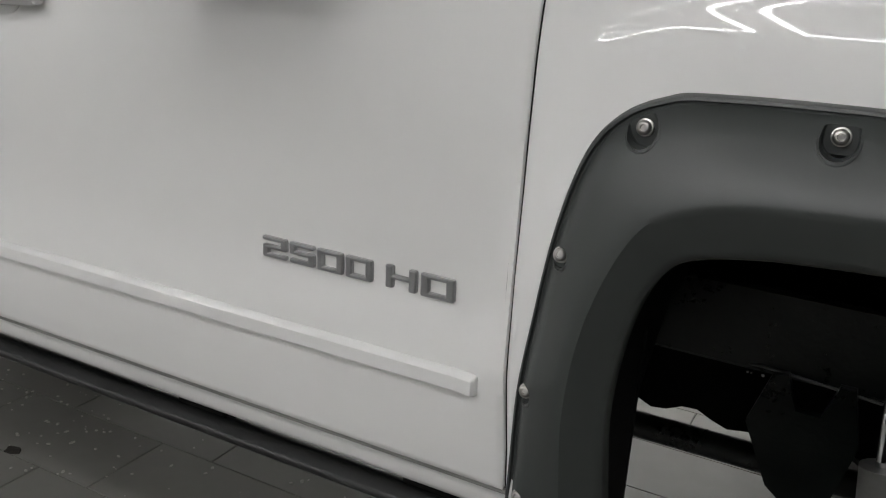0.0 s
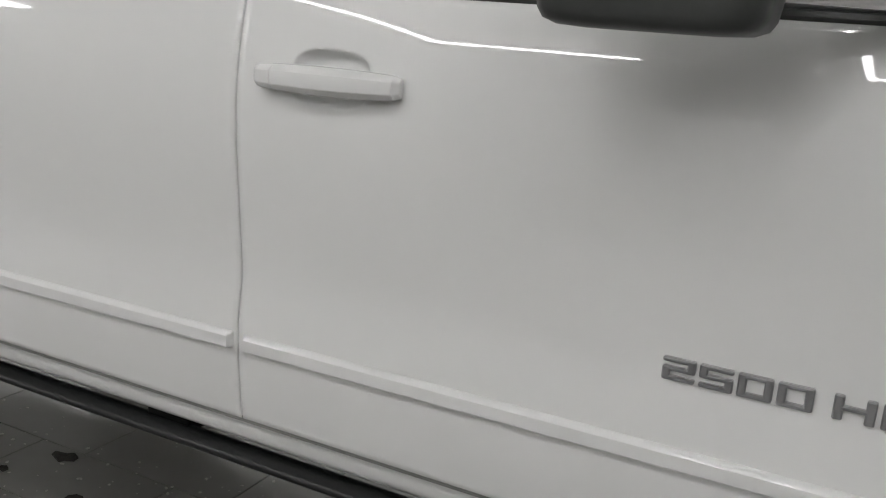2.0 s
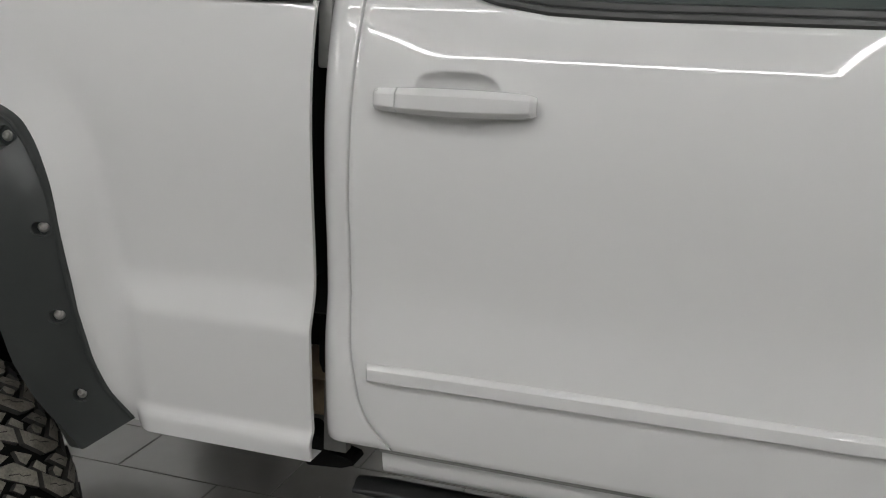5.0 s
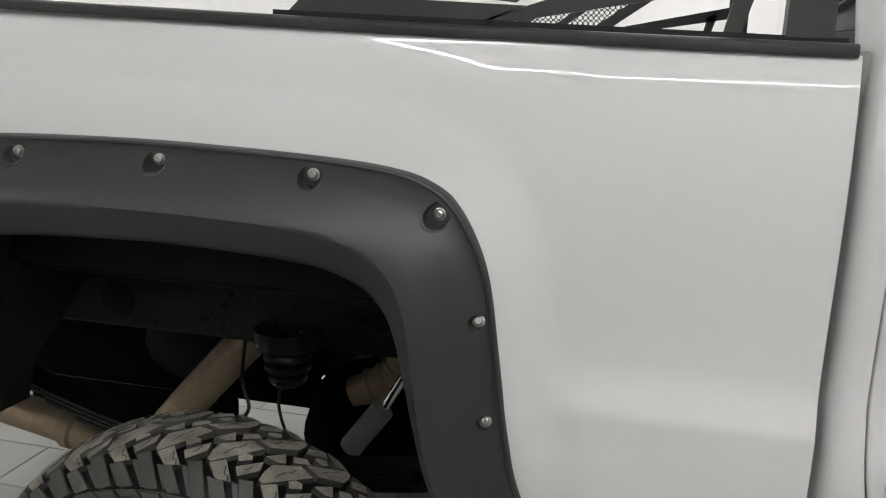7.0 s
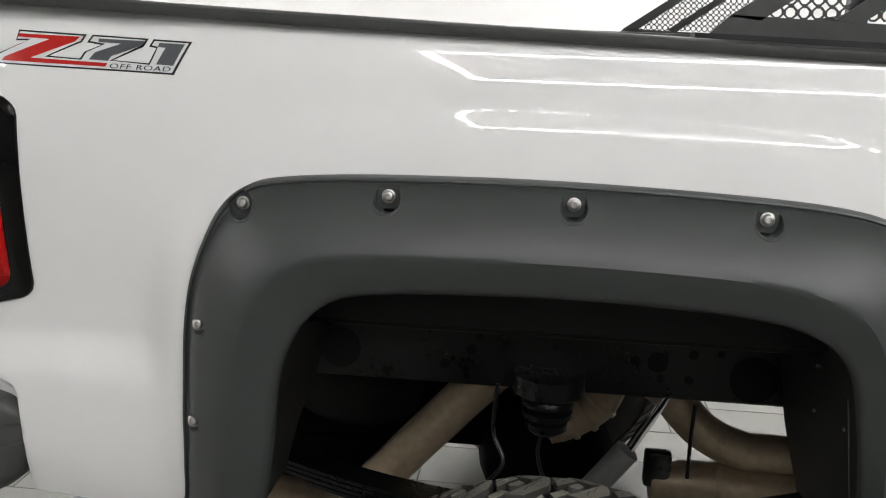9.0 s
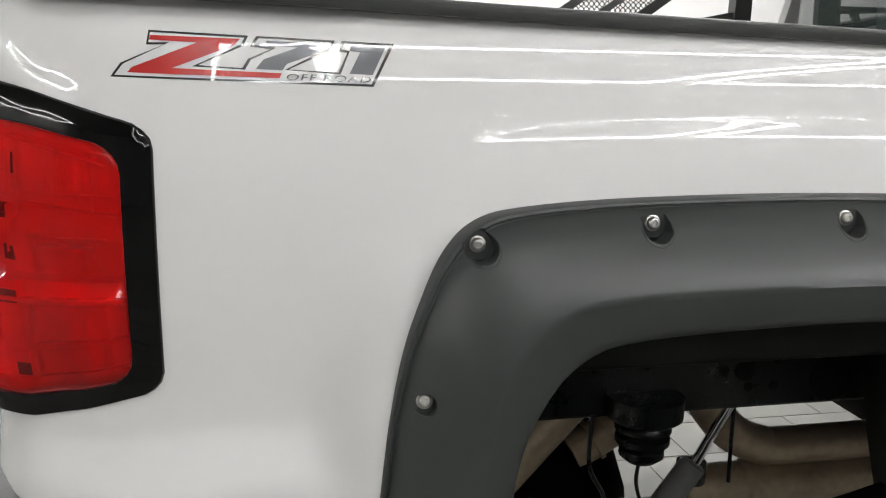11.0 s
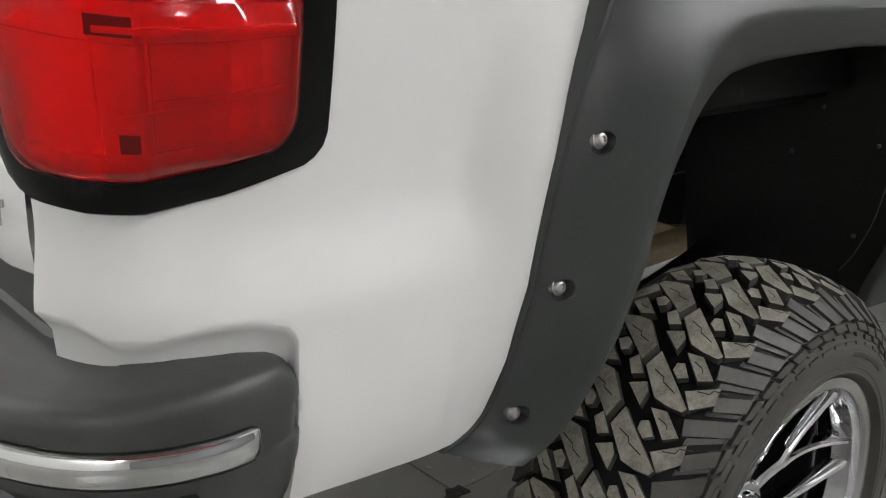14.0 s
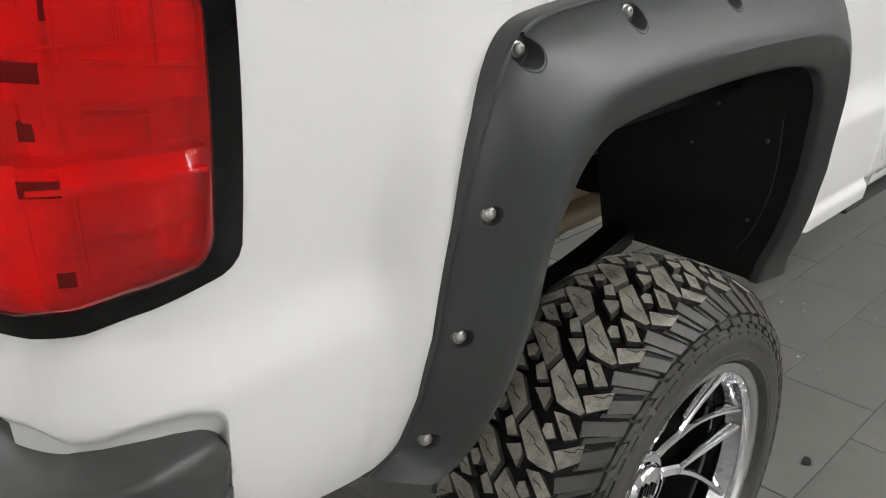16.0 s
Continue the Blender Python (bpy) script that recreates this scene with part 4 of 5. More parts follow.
bm.faces.new(vs[0])
bumper = part("rear_bumper", bm, TRIM, truck, "dark grey plastic rear bumper with a corner step", angle=32)
bm = bmesh.new()
rows = []
s0, s1 = 0.094, bd[-1]
ks = [0, 0.0015, 0.004, 0.009] + [0.009 + (s1 - s0 - 0.009) * i / 70 for i in range(1, 71)]
for i, k in enumerate(ks):
    f = min(1.0, 0.35 + 0.65 * math.sqrt(min(1, k / 0.009)))
    rows.append([bump_pt(s0 + k, 0.0015 + d, 0.9345 + 0.76 * dz * (0.75 + 0.25 * f)) for d, dz in
                 ((-0.002, -0.0205), (0.004 * f, -0.020), (0.0075 * f, -0.016), (0.0095 * f, -0.004), (0.009 * f, 0.010), (0.006 * f, 0.018), (0.002 * f, 0.0205), (-0.002, 0.021))])
vs = grid_into(bm, rows)
bm.faces.new(vs[0])
part("chrome_strip", bm, CHROME, bumper, "chrome trim strip")
for i in range(17):
    for j in range(5):
        s = 0.158 + 0.026 * i + (0.013 if j % 2 else 0)
        c = Vector(bump_pt(s, 0.004 - 0.012 * j, 0.8342))
        ang = radians(-44 if (i + j) % 2 else 48)
        bm = bmesh.new()
        L = 0.0125
        rws = [[Vector((-L, 0, 0)), Vector((0, -0.0036, 0)), Vector((L, 0, 0)), Vector((0, 0.0036, 0))],
               [Vector((-L * .75, 0, 0.0025)), Vector((0, -0.0020, 0.0032)), Vector((L * .75, 0, 0.0025)), Vector((0, 0.0020, 0.0032))]]
        m = Matrix.Translation(c) @ Matrix.Rotation(ang, 4, "Z")
        vs = grid_into(bm, [[m @ q for q in r] for r in rws], close_v=True)
        bm.faces.new(vs[-1])
        part("tread_stud", bm, TRIM, bumper, smooth=False)

# ---- tailgate and what closes the bed and cab ----
bm = bmesh.new()
rows = []
for z, x in ((1.064, -1.062), (1.064, -1.078), (1.068, -1.0815), (1.10, -1.084), (1.16, -1.084), (1.30, -1.082), (1.45, -1.088), (1.54, -1.086), (1.565, -1.078), (1.57, -1.05)):
    rows.append([(x + (0.010 if i in (0, 40) else 0), 0.149 + (1.89 - 0.149) * i / 40, z) for i in range(41)])
grid_into(bm, rows)
tailgate = part("tailgate", bm, PAINT, truck, "white tailgate", angle=45)
for k, (a, b, c, d) in enumerate(((0, 0, .008, .026), (0, 0, .020, .008), (.025, .018, .047, .026), (.032, 0, .040, .026))):
    bm = bmesh.new()
    box_into(bm, -1.0895 - 0.0004 * k, -1.080, 0.228 - c, 0.228 - a, 1.104 + b, 1.104 + d)
    bevel_all(bm, 0.0012)
    part("letter", bm, CHROME, tailgate, smooth=False)
# dark ledge under the tailgate, ribbed along the bumper's top
rows = []
bm = bmesh.new()
for x, z in ((-0.98, 1.062), (-1.045, 1.060), (-1.045, 0.989), (-1.05, 0.982), (-1.085, 0.982), (-1.088, 0.987), (-1.096, 0.987), (-1.099, 0.982), (-1.108, 0.982), (-1.111, 0.987), (-1.119, 0.987), (-1.122, 0.982), (-1.13, 0.975)):
    rows.append([(x, y, z) for y in (0.152, 0.16, 1.88)])
grid_into(bm, rows)
part("bumper_top_pad", bm, TRIM, bumper, "ribbed dark plastic top pad")


def closed(name, x0, x1, y0, y1, z0, z1, material, label="", bev=0.01, parent=truck):
    bm = bmesh.new()
    box_into(bm, x0, x1, y0, y1, z0, z1)
    if bev:
        bevel_all(bm, bev)
    return part(name, bm, material, parent, label)


WID = 2.04
closed("bed_floor", -0.98, 1.03, 0.14, WID - 0.10, 1.115, 1.145, LINER)
closed("bed_front_wall", 0.985, 1.02, 0.05, WID - 0.05, 1.10, 1.565, LINER, bev=0.006)
closed("bed_inner_wall", -0.98, 1.0, 0.095, 0.115, 1.14, 1.60, LINER, bev=0.004)
closed("far_bed_side", -1.06, 1.036, WID - 0.06, WID, 0.80, 1.60, PAINT, bev=0.02)
closed("far_rail_cap", -1.05, 1.03, WID - 0.13, WID - 0.005, 1.60, 1.635, TRIM, bev=0.006)
closed("cab_back_wall", 1.075, 1.11, 0.075, WID - 0.055, 0.80, 1.62, LINER, bev=0.006)
closed("cab_floor", 1.12, 3.30, 0.13, WID - 0.1, 0.86, 0.90, LINER)
closed("far_cab_side", 1.08, 3.25, WID - 0.08, WID, 0.80, 1.56, PAINT, bev=0.02)
closed("far_front_fender", 3.26, 4.72, WID - 0.08, WID, 1.25, 1.60, PAINT, bev=0.02)
closed("hood", 3.28, 4.74, 0.06, WID - 0.06, 1.575, 1.64, PAINT, bev=0.03)
closed("grille", 4.70, 4.80, 0.08, WID - 0.08, 0.95, 1.56, TRIM, bev=0.03)
closed("firewall", 3.26, 3.30, 0.10, WID - 0.1, 0.86, 1.58, LINER, bev=0.004)

# greenhouse
def leaning(name, x0, x1, z0, z1, material, thick=0.006, off=0.0, x0t=None, x1t=None, label="", far=False):
    x0t = x0 if x0t is None else x0t
    x1t = x1 if x1t is None else x1t
    def yy(z):
        y = 0.036 + (z - 1.56) * 0.42 + off
        return WID - y if far else y
    bm = bmesh.new()
    sgn = -1 if far else 1
    rows = []
    for j in range(9):
        t = j / 8
        z = z0 + (z1 - z0) * t
        a, b = x0 + (x0t - x0) * t, x1 + (x1t - x1) * t
        rows.append([(a, yy(z), z), (b, yy(z), z), (b, yy(z) + sgn * thick, z), (a, yy(z) + sgn * thick, z)])
    vs = grid_into(bm, rows, close_v=True)
    bm.faces.new(vs[0]); bm.faces.new(vs[-1])
    return part(name, bm, material, truck, label, smooth=False)


for far in (False, True):
    leaning("side_window", 2.14, 3.17, 1.575, 2.0, GLASS, x1t=2.75, label="tinted side window", far=far)
    leaning("side_window", 1.30, 2.05, 1.575, 2.0, GLASS, label="tinted side window", far=far)
    leaning("door_pillar", 2.045, 2.145, 1.575, 2.02, TRIM, thick=0.03, off=-0.004, far=far)
    leaning("a_pillar", 3.165, 3.25, 1.565, 2.02, PAINT, thick=0.05, off=-0.004, x0t=2.745, x1t=2.83, far=far)
    leaning("c_pillar", 1.10, 1.305, 1.58, 2.02, PAINT, thick=0.04, off=0.004, far=far)
closed("roof", 1.10, 2.86, 0.20, WID - 0.20, 2.01, 2.07, PAINT, bev=0.03)
bm = bmesh.new()
rows = [[(3.27, 0.12, 1.60), (3.27, WID - 0.12, 1.60)], [(2.83, 0.24, 2.02), (2.83, WID - 0.24, 2.02)]]
grid_into(bm, rows)
part("windshield", bm, GLASS, truck, "tinted windshield")
closed("rear_window", 1.078, 1.09, 0.25, WID - 0.25, 1.62, 2.0, GLASS, bev=0.003)

# belt strip under the windows: two ribs
def belt(name, x0, x1, zfn):
    bm = bmesh.new()
    rows = []
    for i in range(41):
        x = x0 + (x1 - x0) * i / 40
        z = zfn(x)
        y = skin(x, min(z, 1.57))
        rows.append([(x, y + a, z + b) for a, b in ((0.012, -0.002), (-0.001, -0.001), (-0.004, 0.004), (-0.002, 0.011), (0.003, 0.013), (0.002, 0.016), (0.004, 0.024), (0.012, 0.027), (0.03, 0.027), (0.03, -0.002))])
    vs = grid_into(bm, rows, close_v=True)
    bm.faces.new(vs[0]); bm.faces.new(vs[-1])
    return part(name, bm, TRIM, truck, "black window belt strip", angle=30)


belt("belt_strip", 2.10, 3.17, const(1.5635))
belt("belt_strip", 1.30, 2.084, lambda x: max(1.5635, rear_top(x) + 0.001))

# door mirror
bm = bmesh.new()
rows = []
for z, k in ((1.537, 0.55), (1.539, 0.80), (1.545, 0.92), (1.555, 0.97), (1.58, 1.0), (1.75, 1.0), (1.84, 0.97), (1.855, 0.85), (1.86, 0.6)):
    ring = []
    for i in range(40):
        a = 2 * math.pi * i / 40
        c, s = math.cos(a), math.sin(a)
        q = (abs(c) ** 5 + abs(s) ** 5) ** (-1 / 5)
        ring.append((2.815 + 0.122 * k * c * q, -0.20 + 0.075 * k * s * q, z))
    rows.append(ring)
vs = grid_into(bm, rows, close_v=True)
bm.faces.new(vs[0]); bm.faces.new(vs[-1])
mirror = part("door_mirror", bm, TRIM, truck, "black door mirror housing", angle=40)
bm = bmesh.new()
tube_into(bm, [(2.90, -0.17, 1.60), (2.98, -0.10, 1.603), (3.06, -0.02, 1.605), (3.12, 0.05, 1.606)], [0.024, 0.026, 0.028, 0.03], 16)
part("mirror_arm", bm, PAINT, mirror)

# running board with its brackets
def board():
    bm = bmesh.new()
    rows = []
    xs = [1.098, 1.104, 1.13, 1.16, 1.20] + [1.2 + 1.96 * i / 30 for i in range(1, 31)] + [3.20, 3.23]
    for i, x in enumerate(xs):
        e = min(1, (x - 1.06) / 0.09) * min(1, (3.28 - x) / 0.09)
        zc, yc = 0.698, 0.092
        rows.append([(x, yc + (0.030 * math.cos(a)), zc + (0.006 + 0.0085 * e) * math.sin(a) + (0.006 if math.sin(a) > 0.9 else 0)) for a in [2 * math.pi * k / 20 for k in range(20)]])
    vs = grid_into(bm, rows, close_v=True)
    bm.faces.new(vs[0]); bm.faces.new(vs[-1])
    ob = part("running_board", bm, BOARD, truck, "black running board", angle=50)
    for x in (1.852, 2.62, 3.10):
        bm = bmesh.new()
        box_into(bm, x - 0.055, x + 0.055, 0.09, 0.20, 0.700, 0.752)
        bevel_all(bm, 0.006)
        part("bracket", bm, LINER, ob)
    return ob


board()
# black plastic closing piece between cab and bed
bm = bmesh.new()
prof = [(0.945, 0.770), (0.955, 0.782), (0.985, 0.782), (1.005, 0.770), (1.03, 0.742), (1.075, 0.732), (1.080, 0.723), (1.055, 0.713), (0.985, 0.707), (0.968, 0.722), (0.963, 0.756)]
vs = grid_into(bm, [[(x, 0.112, z) for x, z in prof], [(x, 0.165, z) for x, z in prof]], close_v=True)
bm.faces.new(vs[0]); bm.faces.new(vs[-1])
bevel_all(bm, 0.004)
part("mud_guard", bm, LINER, truck, "black plastic guard")
bm = bmesh.new()
box_into(bm, 1.03, 1.075, 0.085, 0.11, 0.76, 0.90)
part("cab_mount", bm, SHOCK, truck)
bm = bmesh.new()
box_into(bm, 1.026, 1.052, 0.050, 0.075, 1.47, 1.585)
bevel_all(bm, 0.004)
part("gap_filler", bm, SHOCK, truck, "grey filler between bed and cab")

# ---- wheels ----
TR, TW = 0.453, 0.158


def tyre_prof(q, h=0.0):
    """Point (radius, offset) on the tyre's crown at the distance q from its middle, h under the surface."""
    a = abs(q)
    sg = 1 if q >= 0 else -1
    if a < 0.085:
        r, w, nr, nw = TR - 1.7 * a * a, a, 1, 3.4 * a
    elif a < 0.165:
        ang = radians(16.1 + (a - 0.085) / 0.08 * 45.9)
        r = TR - 0.0123 - 0.10 * (0.961 - math.cos(ang))
        w = 0.085 + 0.10 * (math.sin(ang) - 0.277)
        nr, nw = math.cos(ang), math.sin(ang)
    else:
        t = a - 0.165
        r, w, nr, nw = TR - 0.0615 - t * 0.93, 0.1456 + t * 0.22, 0.25, 0.95
    if q > 0.04:
        w += 0.10 * (q - 0.04)
    return r - h * nr, sg * (w - h * nw)


def wheel(name):
    bm = bmesh.new()
    # steps in the barrel are shaped to break its reflections into streaks
    lip = [(0.250, 0.12), (0.251, 0.02), (0.258, 0.018), (0.259, -0.02), (0.256, -0.024), (0.260, -0.05), (0.266, -0.053), (0.267, -0.08), (0.264, -0.083), (0.272, -0.105), (0.277, -0.117), (0.281, -0.128), (0.288, -0.132), (0.295, -0.134), (0.2975, -0.132), (0.2975, -0.127), (0.293, -0.12)]
    lathe_into(bm, lip, (0, 0, 0), n=96)
    rim = part(name, bm, BARREL, None, "polished chrome alloy wheel with split spokes", angle=30)
    bm = bmesh.new()
    prof = [(0.294, -0.110), (0.2965, -0.126), (0.3005, -0.139), (0.305, -0.148), (0.3085, -0.1528), (0.3105, -0.1528), (0.311, -0.1515), (0.318, -0.1522), (0.3185, -0.1532), (0.3205, -0.1532), (0.321, -0.1522),
            (0.335, -0.1525), (0.350, -0.1525), (0.357, -0.151), (0.366, -0.146), (0.376, -0.141), (0.386, -0.136)]
    for q in (-0.165, -0.155, -0.145, -0.135, -0.125, -0.115, -0.10, -0.08, -0.04, 0, 0.04, 0.08, 0.10, 0.12, 0.14, 0.155, 0.165, 0.19):
        prof.append(tyre_prof(q, 0.0125))
    prof += [(0.36, 0.155), (0.31, 0.150), (0.287, 0.13)]
    lathe_into(bm, prof, (0, 0, 0), n=120)
    # groove floors between the blocks: their shade is put into a darker material
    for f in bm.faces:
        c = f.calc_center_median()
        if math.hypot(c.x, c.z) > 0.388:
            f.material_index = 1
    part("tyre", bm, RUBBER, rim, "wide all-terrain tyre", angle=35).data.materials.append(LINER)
    # tread blocks: pitch fraction and distance from the middle
    N = 28
    half = [
        [(.46, -.001), (.15, -.009), (.80, -.088), (.885, -.084), (.90, -.062), (.865, -.040)],
        [(.24, -.040), (.19, -.050), (.37, -.066), (.46, -.054), (.37, -.041)],
        [(.01, -.043), (-.04, -.066), (.23, -.097), (.36, -.079)],
        [(.58, -.071), (.25, -.111), (.54, -.116), (.81, -.090)],
    ]
    dull = [
        [(.40, -.113), (.03, -.158), (.30, -.161), (.64, -.117)],
        [(-.06, -.090), (-.50, -.158), (-.22, -.161), (.18, -.098)],
    ]
    spare = [[(-.53, .028), (-.66, .018), (-.40, -.007), (-.32, .010)], [(-.19, .006), (-.31, -.018), (-.18, -.028), (.06, -.028)]]
    low = [[(.16, -.105), (-.19, -.158), (-.09, -.158), (.28, -.105)], [(-.36, -.112), (-.64, -.158), (-.57, -.158), (-.27, -.112)]]
    bm = bmesh.new()
    tops, cuts = [], bmesh.new()

    def lug(pts, h0, hs, flip):
        n = len(pts)
        ct = sum(p[0] for p in pts) / n
        cq = sum(p[1] for p in pts) / n
        rows = []
        for h, g in hs:
            ring = []
            for th, q in pts:
                t2, q2 = ct + (th - ct) * g, cq + (q - cq) * g
                r, w = tyre_prof(q2, h + h0)
                ring.append(bm.verts.new((r * math.cos(t2), w, r * math.sin(t2))))
            rows.append(ring)
        for ra, rb in zip(rows, rows[1:]):
            for i in range(n):
                bm.faces.new((ra[i], ra[(i + 1) % n], rb[(i + 1) % n], rb[i]))
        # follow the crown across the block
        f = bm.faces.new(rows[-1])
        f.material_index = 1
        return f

    full = ((0.0150, 1.03), (0.0008, 0.995), (0.0, 0.975))
    for k in range(N):
        for side in (1, -1):
            ang = lambda u: (k + (u if side == 1 else 0.56 - u)) * 2 * math.pi / N
            for b in half:
                lug([(ang(u), q * side) for u, q in b], 0.0, full, side)
                # dark strips, laid proud, paint the shade of a fine cut along the block's middle
            for b in dull:
                lug([(ang(u), q * side) for u, q in b], 0.001, full, side).material_index = 0
            for b in low:
                lug([(ang(u), q * side) for u, q in b], 0.0065, ((0.008, 1.0), (0.0, 0.97)), side).material_index = 0
            for line in ([(.47, -.018), (.53, -.036), (.60, -.040), (.68, -.062)], [(.50, -.086), (.44, -.102), (.36, -.104), (.28, -.122)], [(.10, -.060), (.14, -.074), (.20, -.078)]):
                for (u0, q0), (u1, q1) in zip(line, line[1:]):
                    vs = []
                    dq = 0.0008 if abs(u1 - u0) * 0.1 > abs(q1 - q0) else 0.0
                    du = 0.0 if dq else 0.010
                    for u, q in ((u0 - du, q0 - dq), (u1 - du, q1 - dq), (u1 + du, q1 + dq), (u0 + du, q0 + dq)):
                        r, w = tyre_prof(q * side, -0.0004 if abs(q) < 0.085 else -0.0012)
                        vs.append(cuts.verts.new((r * math.cos(ang(u)), w, r * math.sin(ang(u)))))
                    cuts.faces.new(vs)
        for b in spare:
            lug([((k + u) * 2 * math.pi / N, q) for u, q in b], 0.0, full, 1)
        # zigzag ribs and a ring of short bars down the outer wall
        for u0, u1, sh, q0, q1, h in ((-.02, .42, -.14, -.163, -.176, 0.001), (-.52, -.12, -.12, -.166, -.180, 0.001), (.10, .44, -.06, -.179, -.187, 0.002), (-.42, -.06, -.06, -.182, -.190, 0.002),
                                      (.06, .40, 0, -.1955, -.2015, 0.0015), (.56, .90, 0, -.1955, -.2015, 0.0015)):
            pts = [((k + u) * 2 * math.pi / N, q) for u, q in ((u0, q0), (u1, q0), (u1 + sh, q1), (u0 + sh, q1))]
            lug(pts, h, ((0.008, 1.0), (0.0005, 1.0), (0.0, 0.96)), 1).material_index = 0
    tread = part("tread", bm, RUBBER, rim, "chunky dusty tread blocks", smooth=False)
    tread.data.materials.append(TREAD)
    tagged(part("tread_cut_shade", cuts, RECESSDARK, rim, smooth=False), "dark strips painted as the shade of fine tread cuts", kind="stuff")
    # raised marks on the wall, unreadable
    bm = bmesh.new()
    for base in (1.25, 3.4, 5.3):
        for i in range(16):
            if i % 6 == 5:
                continue
            a0 = base + i * 0.026
            rws = []
            for a in (a0, a0 + 0.015):
                rws.append([(r * math.cos(a), w, r * math.sin(a)) for r, w in ((0.336, -0.1515), (0.3375, -0.1540), (0.345, -0.1540), (0.3465, -0.1515))])
            grid_into(bm, rws)
    tagged(part("wall_marking", bm, RUBBER, rim, smooth=False), "raised lettering, too small to read", kind="stuff")
    # spokes
    for k in range(8):
        bm = bmesh.new()
        def arm(r0, r1, a0, a1, w0, w1, y0, y1):
            rows = []
            for i in range(9):
                t = i / 8
                r, a, w = r0 + (r1 - r0) * t, a0 + (a1 - a0) * t, w0 + (w1 - w0) * t
                y = y0 + (y1 - y0) * t ** 1.6
                c = Vector((r * math.cos(a), y, r * math.sin(a)))
                tn = Vector((-math.sin(a), 0, math.cos(a)))
                rows.append([c + tn * (w * p) + Vector((0, d, 0)) for p, d in ((-1, 0.03), (-1, 0.006), (-0.6, 0.0), (0.6, 0.0), (1, 0.006), (1, 0.03))])
            vs = grid_into(bm, rows, close_v=True)
            bm.faces.new(vs[0]); bm.faces.new(vs[-1])
        a = k * math.pi / 4 + 0.2
        arm(0.055, 0.135, a, a, 0.013, 0.012, -0.045, -0.066)
        arm(0.128, 0.272, a + 0.03, a + 0.30, 0.0078, 0.0062, -0.064, -0.112)
        arm(0.128, 0.272, a - 0.03, a - 0.30, 0.0078, 0.0062, -0.064, -0.112)
        part("spoke", bm, CHROME, rim, angle=25)
    bm = bmesh.new()
    lathe_into(bm, [(0.0, 0.01), (0.253, 0.01), (0.255, -0.05), (0.252, -0.05)], (0, 0, 0), n=48)
    part("wheel_back", bm, LINER, rim)
    bm = bmesh.new()
    lathe_into(bm, [(0.075, -0.02), (0.075, -0.045), (0.070, -0.049), (0.058, -0.049), (0.055, -0.060), (0.050, -0.066), (0.047, -0.066), (0.046, -0.061), (0.0, -0.063)], (0, 0, 0), n=48)
    part("centre_cap", bm, CHROME, rim, "chrome centre cap")
    bm = bmesh.new()
    for i in range(5):
        box_into(bm, -0.028 + 0.012 * i, -0.021 + 0.012 * i, -0.0655, -0.062, -0.012 + 0.004 * (i % 2), 0.012 + 0.004 * (i % 2))
    part("cap_emblem", bm, GLOSSBLACK, rim, smooth=False)
    bm = bmesh.new()
    lathe_into(bm, [(0.2735, -0.1165), (0.274, -0.1270), (0.2755, -0.1360), (0.2775, -0.1385), (0.292, -0.1410), (0.2965, -0.1405), (0.2990, -0.137), (0.2990, -0.130)], (0, 0, 0), n=110)
    part("rim_lip", bm, LIPMETAL, rim, "brushed metal rim lip", angle=30)
    return rim


first = wheel("wheel")
first.parent = truck
first.matrix_basis = pose(REAR_X, 0.03, 0.434, 0, 20, 0)
for x, y, rz, ry in ((FRONT_X, 0.03, -9, 51), (REAR_X, WID - 0.03, 180, 10), (FRONT_X, WID - 0.03, 171, 77)):
    w = copy_thing(first, pose(x, y, 0.434, 0, ry, rz))

# ---- under the bed ----
def rail(name, x0, x1, y0, z0, z1, holes):
    bm = bmesh.new()
    vs = [[(x, y0 + a, b) for a, b in ((0.06, z0), (0.004, z0), (0.0, z0 + 0.006), (0.0, z1 - 0.006), (0.004, z1), (0.06, z1), (0.06, z1 - 0.006), (0.008, z1 - 0.01), (0.008, z0 + 0.01), (0.06, z0 + 0.006))]
          for x in (x0, x1)]
    g = grid_into(bm, vs, close_v=True)
    bm.faces.new(g[0]); bm.faces.new(g[1])
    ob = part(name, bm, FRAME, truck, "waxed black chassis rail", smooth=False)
    for hx, hz, r in holes:
        bm = bmesh.new()
        rws = [[(hx + rr * math.cos(2 * math.pi * k / 20), y0 + d, hz + rr * math.sin(2 * math.pi * k / 20)) for k in range(20)] for rr, d in ((r, 0.001), (r, -0.0012), (r * 0.9, -0.0015))]
        v = grid_into(bm, rws, close_v=True)
        bm.faces.new(v[-1])
        part("rail_hole", bm, LINER, ob)
    return ob


HOLES = [(-0.36, 0.905, .010), (-0.235, 0.93, .012), (-0.18, 0.965, .011), (-0.165, 0.995, .008), (0.16, 0.965, .011), (0.205, 0.965, .022), (0.275, 0.985, .010),
         (0.215, 0.93, .010), (0.27, 0.93, .010), (-0.46, 0.95, .045), (0.40, 0.94, .05), (0.33, 0.99, .008)]
rail("frame_rail", -1.0, 4.5, 0.49, 0.885, 1.035, HOLES)
rail("frame_rail", -1.0, 4.5, 1.50, 0.885, 1.035, [])
for x in (-0.75, 0.62, 1.5):
    closed("cross_member", x - 0.05, x + 0.05, 0.55, 1.50, 0.90, 0.99, FRAME)

